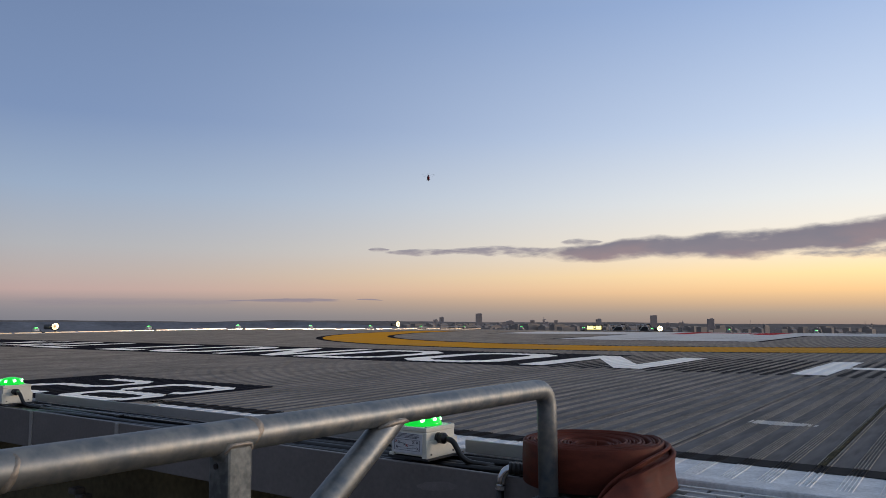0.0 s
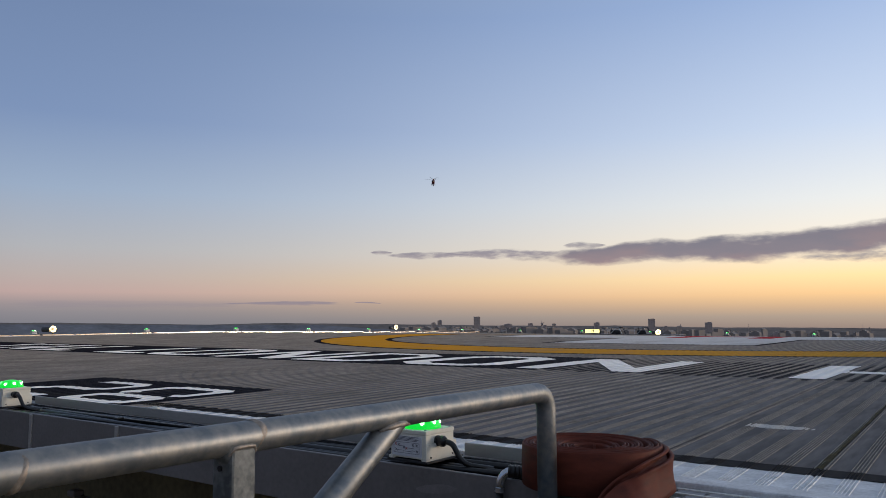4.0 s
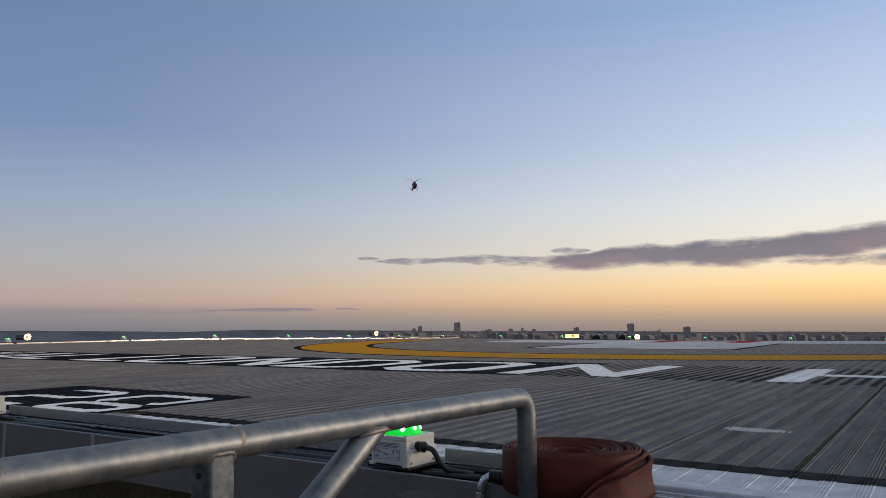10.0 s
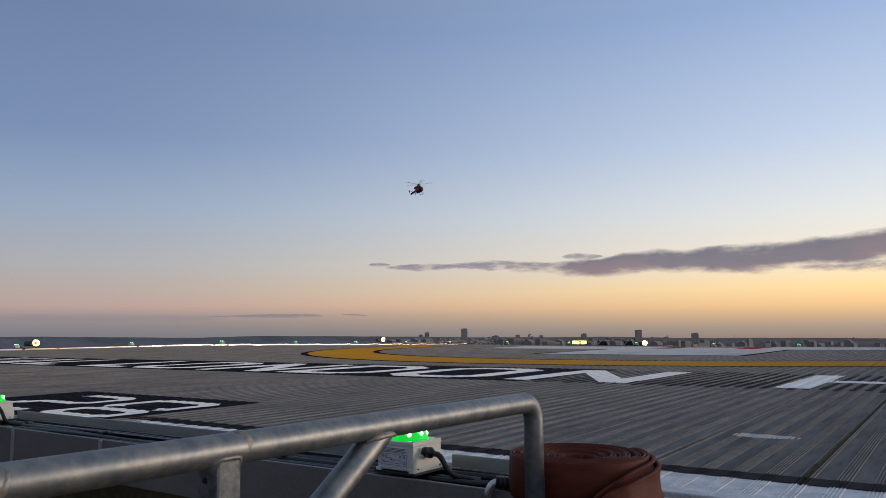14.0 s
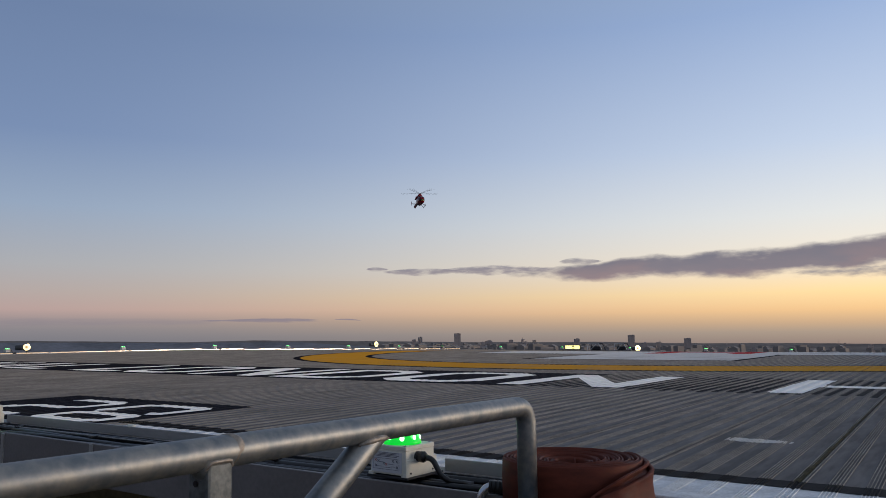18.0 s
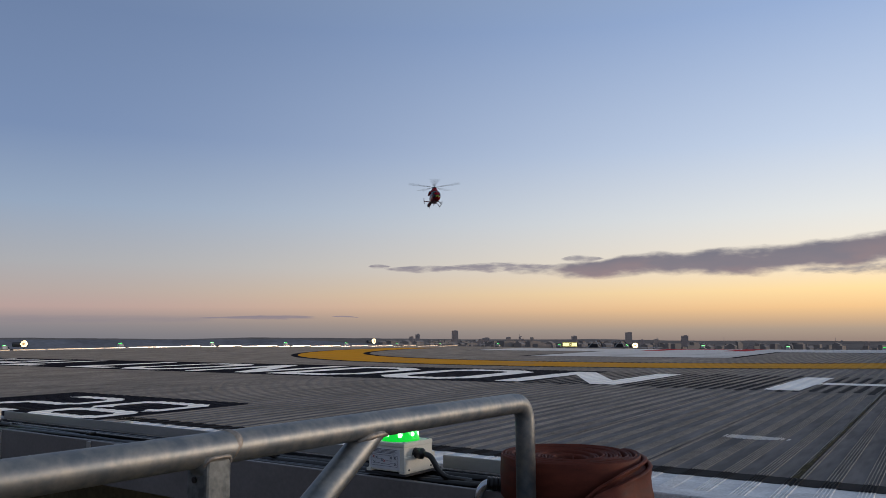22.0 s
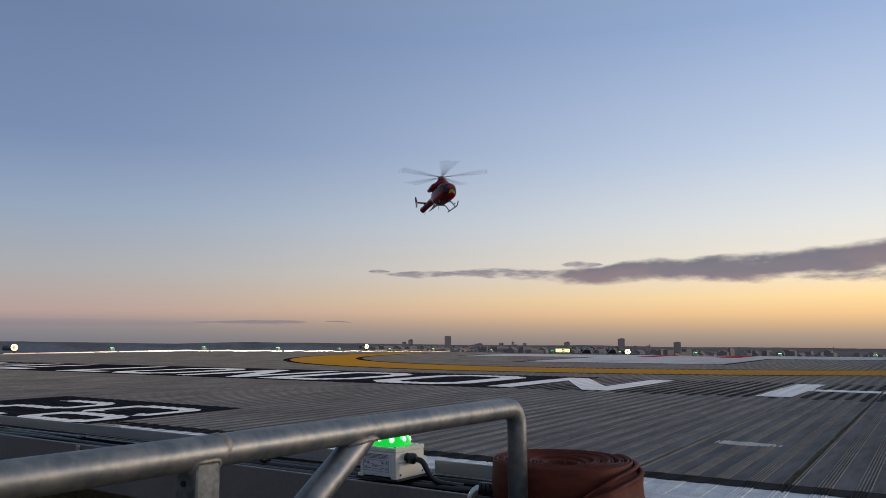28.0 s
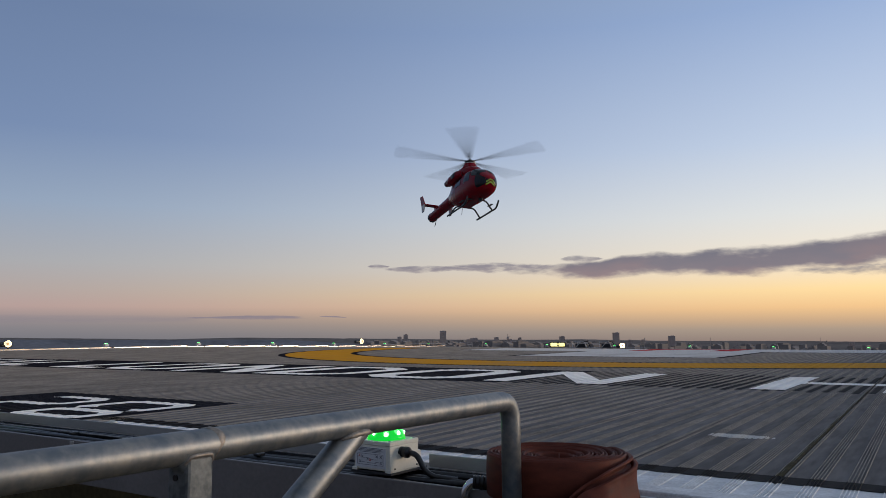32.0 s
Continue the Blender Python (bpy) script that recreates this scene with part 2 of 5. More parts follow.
DECK_GREY = (0.20, 0.19, 0.185)
MAT = {
    "deck": material("gritty_deck_aluminium", (0.152, 0.145, 0.146), second=(0.196, 0.185, 0.184), ramp=(0.40, 0.62), rough=0.85, metal=0.0, each=0.09, vary=0.28, scale=8.0, fine=30, stretch=(1.8, 0.22, 1), bump=0.4, spec=0.12),
    "rib": material("worn_rib_aluminium", (0.222, 0.205, 0.190), rough=0.7, vary=0.5, scale=5.0, fine=60, stretch=(1, 0.4, 1), bump=0.05, spec=0.2),
    "moss": material("joint_moss", (0.050, 0.044, 0.022), rough=0.95, vary=0.7, scale=24, fine=260, bump=0.6, spec=0.1),
    "joint": material("joint_seal", (0.02, 0.022, 0.012), rough=0.9, vary=0.5, scale=6),
    "white": worn_paint("white_deck_paint", (0.86, 0.85, 0.83), DECK_GREY, wear=0.14, bare=0.3, rough=0.55, spec=0.4),
    "white_dull": worn_paint("weathered_white_deck_paint", (0.54, 0.55, 0.57), DECK_GREY, wear=0.3, bare=0.4),
    "white_worn": worn_paint("nearly_gone_white_paint", (0.60, 0.585, 0.56), (0.16, 0.15, 0.14), wear=0.38, bare=0.7),
    "edge_white": material("white_edge_paint", (0.66, 0.67, 0.69), rough=0.6, vary=0.3, scale=16, fine=140, bump=0.25),
    "black": worn_paint("black_deck_paint", (0.0125, 0.013, 0.0195), DECK_GREY, wear=0.22, bare=0.3),
    "black_worn": worn_paint("worn_black_deck_paint", (0.018, 0.018, 0.023), DECK_GREY, wear=0.5, bare=0.6),
    "edge_black": material("black_edge_coating", (0.014, 0.014, 0.017), spec=0.15, rough=0.9, vary=0.4, scale=30, fine=220, bump=0.4),
    "yellow": worn_paint("yellow_deck_paint", (0.52, 0.27, 0.03), DECK_GREY, wear=0.3, bare=0.3),
    "red": worn_paint("red_deck_paint", (0.38, 0.035, 0.045), DECK_GREY, wear=0.2, bare=0.3),
    "galv": material("galvanised_steel", (0.215, 0.238, 0.258), second=(0.32, 0.318, 0.303), rough=0.48, metal=0.76, vary=0.14, ramp=(0.40, 0.62), scale=26, fine=90, bump=0.02, rough_vary=0.09),
    "zinc": material("dull_zinc_coating", (0.150, 0.170, 0.178), second=(0.235, 0.250, 0.250), rough=0.6, metal=0.5, vary=0.3, ramp=(0.42, 0.60), scale=26, fine=120, bump=0.06, rough_vary=0.1),
    "weld": material("weld_bead", (0.31, 0.275, 0.24), rough=0.55, metal=0.65, vary=0.35, scale=60, fine=300, bump=0.3, bump_dist=0.002),
    "beam": material("dark_grey_fascia", (0.165, 0.15, 0.146), rough=0.5, vary=0.22, scale=4, fine=90, bump=0.08),
    "scuff": material("paler_fascia_tone", (0.19, 0.175, 0.17), rough=0.45, vary=0.2, scale=30, fine=200, bump=0.05),
    "alu": material("aluminium_plate", (0.44, 0.43, 0.42), rough=0.45, metal=0.5, vary=0.12, scale=6, fine=150, stretch=(0.3, 1, 1), bump=0.05),
    "mirror_alu": material("bright_aluminium_kerb", (0.62, 0.575, 0.515), rough=0.2, metal=1.0, vary=0.04, scale=2, bump=0.0, rough_vary=0.05),
    "void": material("shaded_void_tone", (0.155, 0.135, 0.08), rough=0.95, vary=0.5, scale=2, fine=30),
    "rubber": material("black_cable_rubber", (0.012, 0.012, 0.013), spec=0.5, rough=0.36, vary=0.3, scale=30),
    "cream": material("cream_powder_coat", (0.70, 0.68, 0.59), rough=0.5, vary=0.1, scale=14, fine=260, bump=0.12),
    "label": material("printed_label", (0.62, 0.63, 0.66), rough=0.4, vary=0.06, scale=30, bump=0.0),
    "ink": material("label_ink", (0.1, 0.1, 0.13), rough=0.6, vary=0.2, scale=80, bump=0.0),
    "red_ink": material("red_label_ink", (0.4, 0.06, 0.05), rough=0.6, vary=0.2, scale=80, bump=0.0),
    "green_lens": material("green_lens", (0.01, 0.35, 0.03), rough=0.15, vary=0.1, emit=(0.0, 1.0, 0.06), strength=0.62, bump=0.0),
    "led_halo": material("led_glow_in_lens", (0.1, 0.8, 0.15), rough=0.3, vary=0.02, emit=(0.08, 1.0, 0.13), strength=2.4, bump=0.0),
    "led": material("lit_green_led", (0.6, 1.0, 0.7), rough=0.3, vary=0.02, emit=(0.3, 1.0, 0.36), strength=8.0, bump=0.0),
    "hose": material("red_brown_hose_rubber", (0.112, 0.026, 0.015), rough=0.65, spec=0.2, vary=0.4, scale=22, fine=420, stretch=(1, 1, 3), bump=0.35),
    "steel": material("polished_conduit", (0.55, 0.56, 0.58), rough=0.22, metal=1.0, vary=0.15, scale=40),
    "grate": material("perforated_tread", (0.23, 0.23, 0.24), rough=0.55, metal=0.3, vary=0.25, scale=12, fine=160),
    "bar": material("worn_bright_tread_bar", (0.60, 0.59, 0.56), rough=0.45, metal=0.3, vary=0.3, scale=14, fine=160, bump=0.1),
    "bluesteel": material("painted_steel_plate", (0.19, 0.225, 0.26), rough=0.42, metal=0.5, vary=0.25, scale=9, fine=120),
    "lamp_white": material("lit_floodlight_glass", (1, 0.9, 0.75), vary=0.02, emit=(1.0, 0.80, 0.46), strength=1.25, bump=0.0),
    "lamp_core": material("lamp_reflector_core", (0.9, 0.6, 0.3), vary=0.05, emit=(1.0, 0.55, 0.20), strength=0.55, bump=0.0),
    "casing": material("worn_grey_casing", (0.06, 0.06, 0.065), rough=0.5, vary=0.3, scale=20, bump=0.05),
    "lamp_warm": material("lit_warm_floodlight", (1, 0.8, 0.5), vary=0.02, emit=(1.0, 0.76, 0.34), strength=6.0, bump=0.0),
    "sign_lit": material("lit_sign_face", (1, 0.95, 0.6), vary=0.02, emit=(1.0, 0.88, 0.30), strength=1.7, bump=0.0),
    "dark": material("dark_metal", (0.025, 0.025, 0.028), rough=0.55, metal=0.2, vary=0.3, scale=20),
    "pale": material("pale_painted_frame", (0.62, 0.62, 0.62), rough=0.5, vary=0.15, scale=10),
    # far city and hills: distance haze is mixed into the base colours
    "tower": material("far_concrete", (0.46, 0.37, 0.335), rough=0.8, vary=0.18, scale=0.05, fine=0.6, bump=0.0),
    "tower_b": material("far_glass_cladding", (0.36, 0.30, 0.285), rough=0.5, vary=0.2, scale=0.05, fine=0.6, bump=0.0),
    "tower_haze": material("far_hazy_concrete", (0.50, 0.40, 0.34), rough=0.9, vary=0.1, scale=0.05, fine=0.6, bump=0.0),
    "pane": material("far_window", (0.39, 0.325, 0.30), rough=0.6, vary=0.3, scale=0.1, bump=0.0),
    "roofs": material("far_city_roofs", (0.27, 0.235, 0.215), rough=0.9, vary=0.12, scale=0.01, fine=0.05, bump=0.0),
    "near_hill": material("near_woods", (0.235, 0.225, 0.235), rough=1.0, vary=0.3, scale=0.008, fine=0.06, bump=0.0, spec=0.0),
    "hill": material("far_woods", (0.235, 0.20, 0.18), rough=1.0, vary=0.25, scale=0.006, fine=0.05, bump=0.0, spec=0.0),
    "ground": material("city_ground", (0.11, 0.10, 0.095), rough=1.0, vary=0.35, scale=0.01, fine=0.08, bump=0.0),
    "heli_red": material("glossy_red_paint", (0.25, 0.004, 0.013), spec=0.2, rough=0.22, vary=0.08, scale=2, fine=12, bump=0.0),
    "heli_glass": material("tinted_cockpit_glass", (0.008, 0.009, 0.012), spec=0.3, rough=0.06, vary=0.1, bump=0.0, rough_vary=0.02),
    "heli_green": material("lime_chevron", (0.34, 0.48, 0.03), rough=0.35, vary=0.08, scale=8, bump=0.0),
    "heli_dark": material("dark_skid_metal", (0.025, 0.025, 0.03), rough=0.4, vary=0.2, scale=8, bump=0.0),
    "blade": material("rotor_blade", (0.06, 0.06, 0.065), rough=0.5, vary=0.15, scale=3, bump=0.0),
    "heli_white": material("white_fin_paint", (0.6, 0.58, 0.55), rough=0.35, vary=0.1, scale=5, bump=0.0),
}


# ---- mesh helpers ----
def finish(bm, name, mat, smooth=False):
    me = bpy.data.meshes.new(name)
    bmesh.ops.recalc_face_normals(bm, faces=bm.faces[:])
    bm.to_mesh(me)
    bm.free()
    me.materials.append(MAT[mat])
    if smooth:
        for p in me.polygons:
            p.use_smooth = True
    return me


def part(name, bm, mat, parent=None, label="", smooth=False, m=None):
    """Links a bmesh as one mesh object, under a thing or under a part."""
    ob = new(name, finish(bm, name, mat, smooth))
    if parent:
        ob.parent = parent
    if m is not None:
        ob.matrix_basis = m
    if label:
        ob["label"] = label
    return ob


def thing(name, m, label, category, group="", kind=""):
    ob = new(name)
    ob.empty_display_size = 0.1
    ob.matrix_basis = m
    return tagged(ob, label, category, group, kind)


def add_box(bm, cx, cy, cz, sx, sy, sz, bevel=0.0, rot=None):
    r = bmesh.ops.create_cube(bm, size=1.0)
    vs = r["verts"]
    bmesh.ops.scale(bm, vec=(sx, sy, sz), verts=vs)
    if bevel:
        es = list({e for v in vs for e in v.link_edges})
        g = bmesh.ops.bevel(bm, geom=es, offset=bevel, segments=2, affect="EDGES", profile=0.5)
        vs = list({v for f in g["faces"] for v in f.verts} | {v for v in vs if v.is_valid})
    if rot is not None:
        bmesh.ops.rotate(bm, cent=(0, 0, 0), matrix=rot, verts=vs)
    bmesh.ops.translate(bm, vec=(cx, cy, cz), verts=vs)
    return vs


def box(*a, **k):
    bm = bmesh.new()
    add_box(bm, *a, **k)
    return bm


def tube(points, radius, segs=16, caps=True, bm=None):
    """A round tube along points; radius may be one number or one per point."""
    bm = bm or bmesh.new()
    pts = [Vector(p) for p in points]
    rad = radius if isinstance(radius, (list, tuple)) else [radius] * len(pts)
    rings, up = [], None
    for i, p in enumerate(pts):
        d = (pts[min(i + 1, len(pts) - 1)] - pts[max(i - 1, 0)]).normalized()
        if up is None:
            up = d.orthogonal().normalized()
        up = (up - d * up.dot(d)).normalized()
        side = d.cross(up)
        rings.append([bm.verts.new(p + (up * math.cos(a) + side * math.sin(a)) * rad[i]) for a in (2 * math.pi * k / segs for k in range(segs))])
    for a, b in zip(rings, rings[1:]):
        for k in range(segs):
            bm.faces.new((a[k], a[(k + 1) % segs], b[(k + 1) % segs], b[k]))
    if caps:
        bm.faces.new(rings[0][::-1])
        bm.faces.new(rings[-1])
    return bm


def rounded(points, radius, steps=6):
    """The points of a polyline with its corners rounded."""
    pts = [Vector(p) for p in points]
    out = [pts[0]]
    for a, b, c in zip(pts, pts[1:], pts[2:]):
        u, v = (a - b).normalized(), (c - b).normalized()
        r = min(radius, (a - b).length * 0.45, (c - b).length * 0.45)
        p0, p1 = b + u * r, b + v * r
        for k in range(steps + 1):
            t = k / steps
            out.append((1 - t) ** 2 * p0 + 2 * t * (1 - t) * b + t * t * p1)
    return out + [pts[-1]]


def lathe(profile, segs=32, bm=None):
    """Turns (radius, z) pairs round the z axis."""
    bm = bm or bmesh.new()
    rings = []
    for r, z in profile:
        rings.append([bm.verts.new((r * math.cos(2 * math.pi * k / segs), r * math.sin(2 * math.pi * k / segs), z)) for k in range(segs)])
    for a, b in zip(rings, rings[1:]):
        for k in range(segs):
            bm.faces.new((a[k], a[(k + 1) % segs], b[(k + 1) % segs], b[k]))
    bm.faces.new(rings[0][::-1])
    bm.faces.new(rings[-1])
    return bm


# ---- the deck: 28.5 m square, falling away beyond its middle, more so towards +x ----
X0, X1, Y0, Y1, FOLD, FALL, TWIST = -20.3, 8.2, 1.775, 30.2, 15.5, 0.0175, 0.00054


def deck_z(y, x=X0):
    return -(FALL + TWIST * (x - X0)) * max(0.0, y - FOLD)


def draped(polys, lift, mat, name, parent, label=""):
    """Flat shapes laid on the deck: each polygon of (x, y) corners is cut at the fold and raised by lift."""
    bm = bmesh.new()
    for poly in polys:
        bm.faces.new([bm.verts.new((x, y, 0)) for x, y in poly])
    bmesh.ops.triangulate(bm, faces=bm.faces[:])
    bmesh.ops.bisect_plane(bm, geom=bm.verts[:] + bm.edges[:] + bm.faces[:], plane_co=(0, FOLD, 0), plane_no=(0, 1, 0))
    for v in bm.verts:
        v.co.z = deck_z(v.co.y, v.co.x) + lift
    for f in bm.faces:
        if f.normal.z < 0:
            f.normal_flip()
    me = bpy.data.meshes.new(name)
    bm.to_mesh(me)
    bm.free()
    me.materials.append(MAT[mat])
    ob = new(name, me)
    ob.parent = parent
    if label:
        ob["label"] = label
    return ob


PITCH, PLANK_X = 0.397, -0.369       # plank width and the place of one joint
SKEW = 0.02                          # the planks run slightly askew of the deck edge


def plank_profile():
    """Cross-section of one plank with groups of fine ribs."""
    pts = [(0.004, -0.03), (0.004, 0.0)]
    centres = []
    for k in range(6):
        for o in (-0.0150, -0.0075, 0.0, 0.0075, 0.0150):
            x = k * 0.0794 + o
            if 0.0065 < x < 0.3905:
                centres.append(x)
    for x in centres:
        pts += [(x - 0.0012, 0.0), (x - 0.0005, 0.0021), (x + 0.0005, 0.0021), (x + 0.0012, 0.0)]
    return pts + [(0.393, 0.0), (0.393, -0.03)]


def clip(poly, axis, value, sign):
    """The part of a convex polygon on one side of a line."""
    out = []
    for i, p in enumerate(poly):
        q = poly[(i + 1) % len(poly)]
        dp, dq = (p[axis] - value) * sign, (q[axis] - value) * sign
        if dp >= 0:
            out.append(p)
        if dp * dq < 0:
            t = dp / (dp - dq)
            out.append((p[0] + (q[0] - p[0]) * t, p[1] + (q[1] - p[1]) * t))
    return out


def painted(polys, lift, mat, name, parent, label=""):
    """Paint that follows every rib of the planks and leaves the joints open."""
    prof = plank_profile()[1:-1]
    verts, faces = [], []
    for poly in polys:
        bm = bmesh.new()
        bm.faces.new([bm.verts.new((x + SKEW * (y - Y0), y, 0)) for x, y in poly])
        bmesh.ops.triangulate(bm, faces=bm.faces[:])
        tris = [[(v.co.x, v.co.y) for v in (f.verts if f.normal.z > 0 else reversed(f.verts[:]))] for f in bm.faces]
        bm.free()
        for tri in tris:
            lo, hi = min(p[0] for p in tri), max(p[0] for p in tri)
            for k in range(int(math.floor((lo - PLANK_X) / PITCH)), int(math.floor((hi - PLANK_X) / PITCH)) + 1):
                ox = PLANK_X + PITCH * k
                board = clip(clip(tri, 0, ox, 1), 0, ox + PITCH, -1)
                if len(board) < 3:
                    continue
                for half in (clip(board, 1, FOLD, -1), clip(board, 1, FOLD, 1)):
                    if len(half) < 3:
                        continue
                    a0, a1 = min(p[0] for p in half), max(p[0] for p in half)
                    for (xa, za), (xb, zb) in zip(prof, prof[1:]):
                        if ox + xb <= a0 or ox + xa >= a1:
                            continue
                        strip = clip(clip(half, 0, ox + xa, 1), 0, ox + xb, -1)
                        if len(strip) < 3:
                            continue
                        n = len(verts)
                        verts += [(x - SKEW * (y - Y0), y, deck_z(y, x) + lift + za + (zb - za) * (x - ox - xa) / (xb - xa)) for x, y in strip]
                        faces.append(tuple(range(n, n + len(strip))))
    me = bpy.data.meshes.new(name)
    me.from_pydata(verts, [], faces)
    me.materials.append(MAT[mat])
    ob = new(name, me)
    ob.parent = parent
    if label:
        ob["label"] = label
    return ob

deck = thing("floor", Matrix(), "large grey aluminium plank helipad deck with painted markings", "helipad deck", kind="structure")
draped([[(X0 + 0.95 * k, Y0), (X0 + 0.95 * k + 0.95, Y0), (X0 + 0.95 * k + 0.95, Y1), (X0 + 0.95 * k, Y1)] for k in range(30)], -0.030, "joint", "deck_base", deck, "dark seal under the plank joints")

# deck edge and the steel below it
part("edge_trim", box((X1 - 0.98) / 2, 1.742, -0.027, X1 + 0.98, 0.066, 0.06, bevel=0.004), "edge_white", deck, "smooth white painted edge trim")

# markings
CX, CY = -4.19, 15.1


def ring(r_out, r_in, n=192):
    ps = []
    for k in range(n):
        a, b = 2 * math.pi * k / n, 2 * math.pi * (k + 1) / n
        ps.append([(CX + r * math.cos(t), CY + r * math.sin(t)) for r, t in ((r_in, a), (r_out, a), (r_out, b), (r_in, b))])
    return ps


def rect(xa, ya, xb, yb):
    return [(xa, ya), (xb, ya), (xb, yb), (xa, yb)]


painted(ring(7.87, 6.48), 0.0010, "black", "circle_outline", deck, "black outline of the yellow circle")
painted(ring(7.75, 6.60), 0.0016, "yellow", "circle_line", deck, "wide yellow painted circle line")
A = 1.5
cross = [rect(CX - A, CY - 3 * A, CX + A, CY - A), rect(CX - 3 * A, CY - A, CX + 3 * A, CY + A), rect(CX - A, CY + A, CX + A, CY + 3 * A)]
painted([rect(CX - A - .1, CY - 3 * A - .1, CX + A + .1, CY - A - .1), rect(CX - 3 * A - .1, CY - A - .1, CX + 3 * A + .1, CY + A + .1),
        rect(CX - A - .1, CY + A + .1, CX + A + .1, CY + 3 * A + .1)], 0.0010, "black", "cross_outline", deck, "black outline of the cross")
painted(cross, 0.0016, "white_dull", "cross_marking", deck, "large white painted cross")
painted([rect(CX - 0.95, CY - 1.1, CX - 0.55, CY + 1.1), rect(CX - 0.55, CY - 0.2, CX + 0.55, CY + 0.2), rect(CX + 0.55, CY - 1.1, CX + 0.95, CY + 1.1)],
       0.0022, "red", "letter_h_marking", deck, "red painted letter H")
painted([rect(X0 + 0.1, Y0 + 0.3, X0 + 0.4, Y1 - 0.4)], 0.0006, "white", "border_line", deck, "white painted border line")


def loop(w, h, s, c, square_left=False):
    """A closed stroke: rectangle w x h with chamfered corners."""
    def outline(x0, y0, x1, y1, c):
        l = 0.001 if square_left else c
        return [(x0 + l, y0), (x1 - c, y0), (x1, y0 + c), (x1, y1 - c), (x1 - c, y1), (x0 + l, y1), (x0, y1 - l), (x0, y0 + l)]
    o, i = outline(0, 0, w, h, c), outline(s, s, w - s, h - s, c * 0.6)
    return [[o[k], o[(k + 1) % 8], i[(k + 1) % 8], i[k]] for k in range(8)]


def glyph(ch, w, h, s):
    m = h / 2
    if ch == "L":
        return [rect(0, 0, s, h), rect(s, 0, w, s)]
    if ch == "O":
        return loop(w, h, s, 0.22)
    if ch == "D":
        return loop(w, h, s, 0.3, True)
    if ch == "N":
        return [rect(0, 0, s, h), rect(w - s, 0, w, h), [(s, h), (s, h - 0.42), (w - s, 0), (w - s, 0.42)]]
    if ch == "H":
        return [rect(0, 0, s, h), rect(w - s, 0, w, h), rect(s, m - s / 2, w - s, m + s / 2)]
    if ch == "A":
        return [[(0, 0), (s, 0), (w / 2, h - s), (w / 2, h), (w / 2 - s / 2, h)], [(w, 0), (w / 2 + s / 2, h), (w / 2, h), (w / 2, h - s), (w - s, 0)],
                rect(s * 1.5, 0.3, w - s * 1.5, 0.3 + s * 0.8)]
    if ch == "Y":
        return [rect(w / 2 - s / 2, 0, w / 2 + s / 2, m), [(w / 2 - s / 2, m), (w / 2, m), (w / 2, m + s), (s, h), (0, h)],
                [(w / 2, m), (w / 2 + s / 2, m), (w, h), (w - s, h), (w / 2, m + s)]]
    if ch == "2":
        c = 0.1
        return [rect(0, 0, w, s), [(0, s), (s, s), (s, m - s / 2 - c), (s + c * 0.6, m - s / 2), (c, m + s / 2), (0, m + s / 2 - c)],
                [(s + c * 0.6, m - s / 2), (w - c, m - s / 2), (w - s - c * 0.6, m + s / 2), (c, m + s / 2)],
                [(w - c, m - s / 2), (w, m - s / 2 + c), (w, h - c), (w - c, h), (w - s - c * 0.6, h - s), (w - s, h - s - c * 0.6), (w - s, m + s / 2 + c * 0.6), (w - s - c * 0.6, m + s / 2)],
                [(0, h - s), (w - s - c * 0.6, h - s), (w - c, h), (0.04, h)]]
    if ch == "8":
        upper = [[(px, py + m - s / 2) for px, py in q] for q in loop(w, m + s / 2, s, 0.06)[1:]]
        return loop(w, m - s / 2, s, 0.06) + upper
    return []


painted([rect(-16.0, 4.86, -2.742, 6.62)], 0.0010, "black", "name_panel", deck, "black painted strip behind the white letters")
for k in range(-5, 37):
    # paint left only on the flats between the rib groups
    xa = PLANK_X - SKEW * 3.9 + 0.0794 * (k - 25) + 0.020
    painted([rect(xa, 4.86 + 0.05 * ((k * 7) % 3), xa + 0.041, 6.62 - 0.06 * ((k * 5) % 4))], 0.0010, "black_worn", "paint_stripe", deck, "worn black paint stripe" if k == -5 else "")
for ch, x in (("Y", -13.0), ("A", -11.75), ("L", -10.45), ("L", -8.87), ("O", -7.97), ("N", -6.66), ("D", -5.46), ("O", -4.25), ("N", -2.98), ("H", -1.07)):
    w = {"L": 0.8, "H": 0.91}.get(ch, 0.97)
    painted([[(x + px, 5.0 + py) for px, py in poly] for poly in glyph(ch, w, 1.44, 0.2)], 0.0016, "white", "painted_letter", deck, "white painted letter " + ch)
painted([rect(-4.75, 1.78, -3.11, 2.77)], 0.0010, "black", "number_panel", deck, "black painted panel behind the white number")
for ch, x in (("2", -4.42), ("8", -3.73)):
    painted([[(x + px, 1.885 + py) for px, py in poly] for poly in glyph(ch, 0.53, 0.73, 0.086)], 0.0016, "white", "painted_number", deck, "white painted figure " + ch)
random.seed(5)
patch = []
for k in range(48):
    xa = -0.726 + 0.0045 * k
    fade = max(0.0, (xa + 0.60) / 0.075, (-0.690 - xa) / 0.05)
    if random.random() < 1.25 - 0.7 * fade:
        patch.append(rect(xa, 2.70 + random.uniform(-0.006, 0.016) + 0.02 * fade, xa + random.uniform(0.0038, 0.0045), 2.80 - random.uniform(0, 0.014) - 0.02 * fade))
painted([rect(-3.11, 1.78, -2.95, 2.05)], 0.0012, "rib", "bare_plank_end", deck, "bare metal between the number panel and the edge paint")
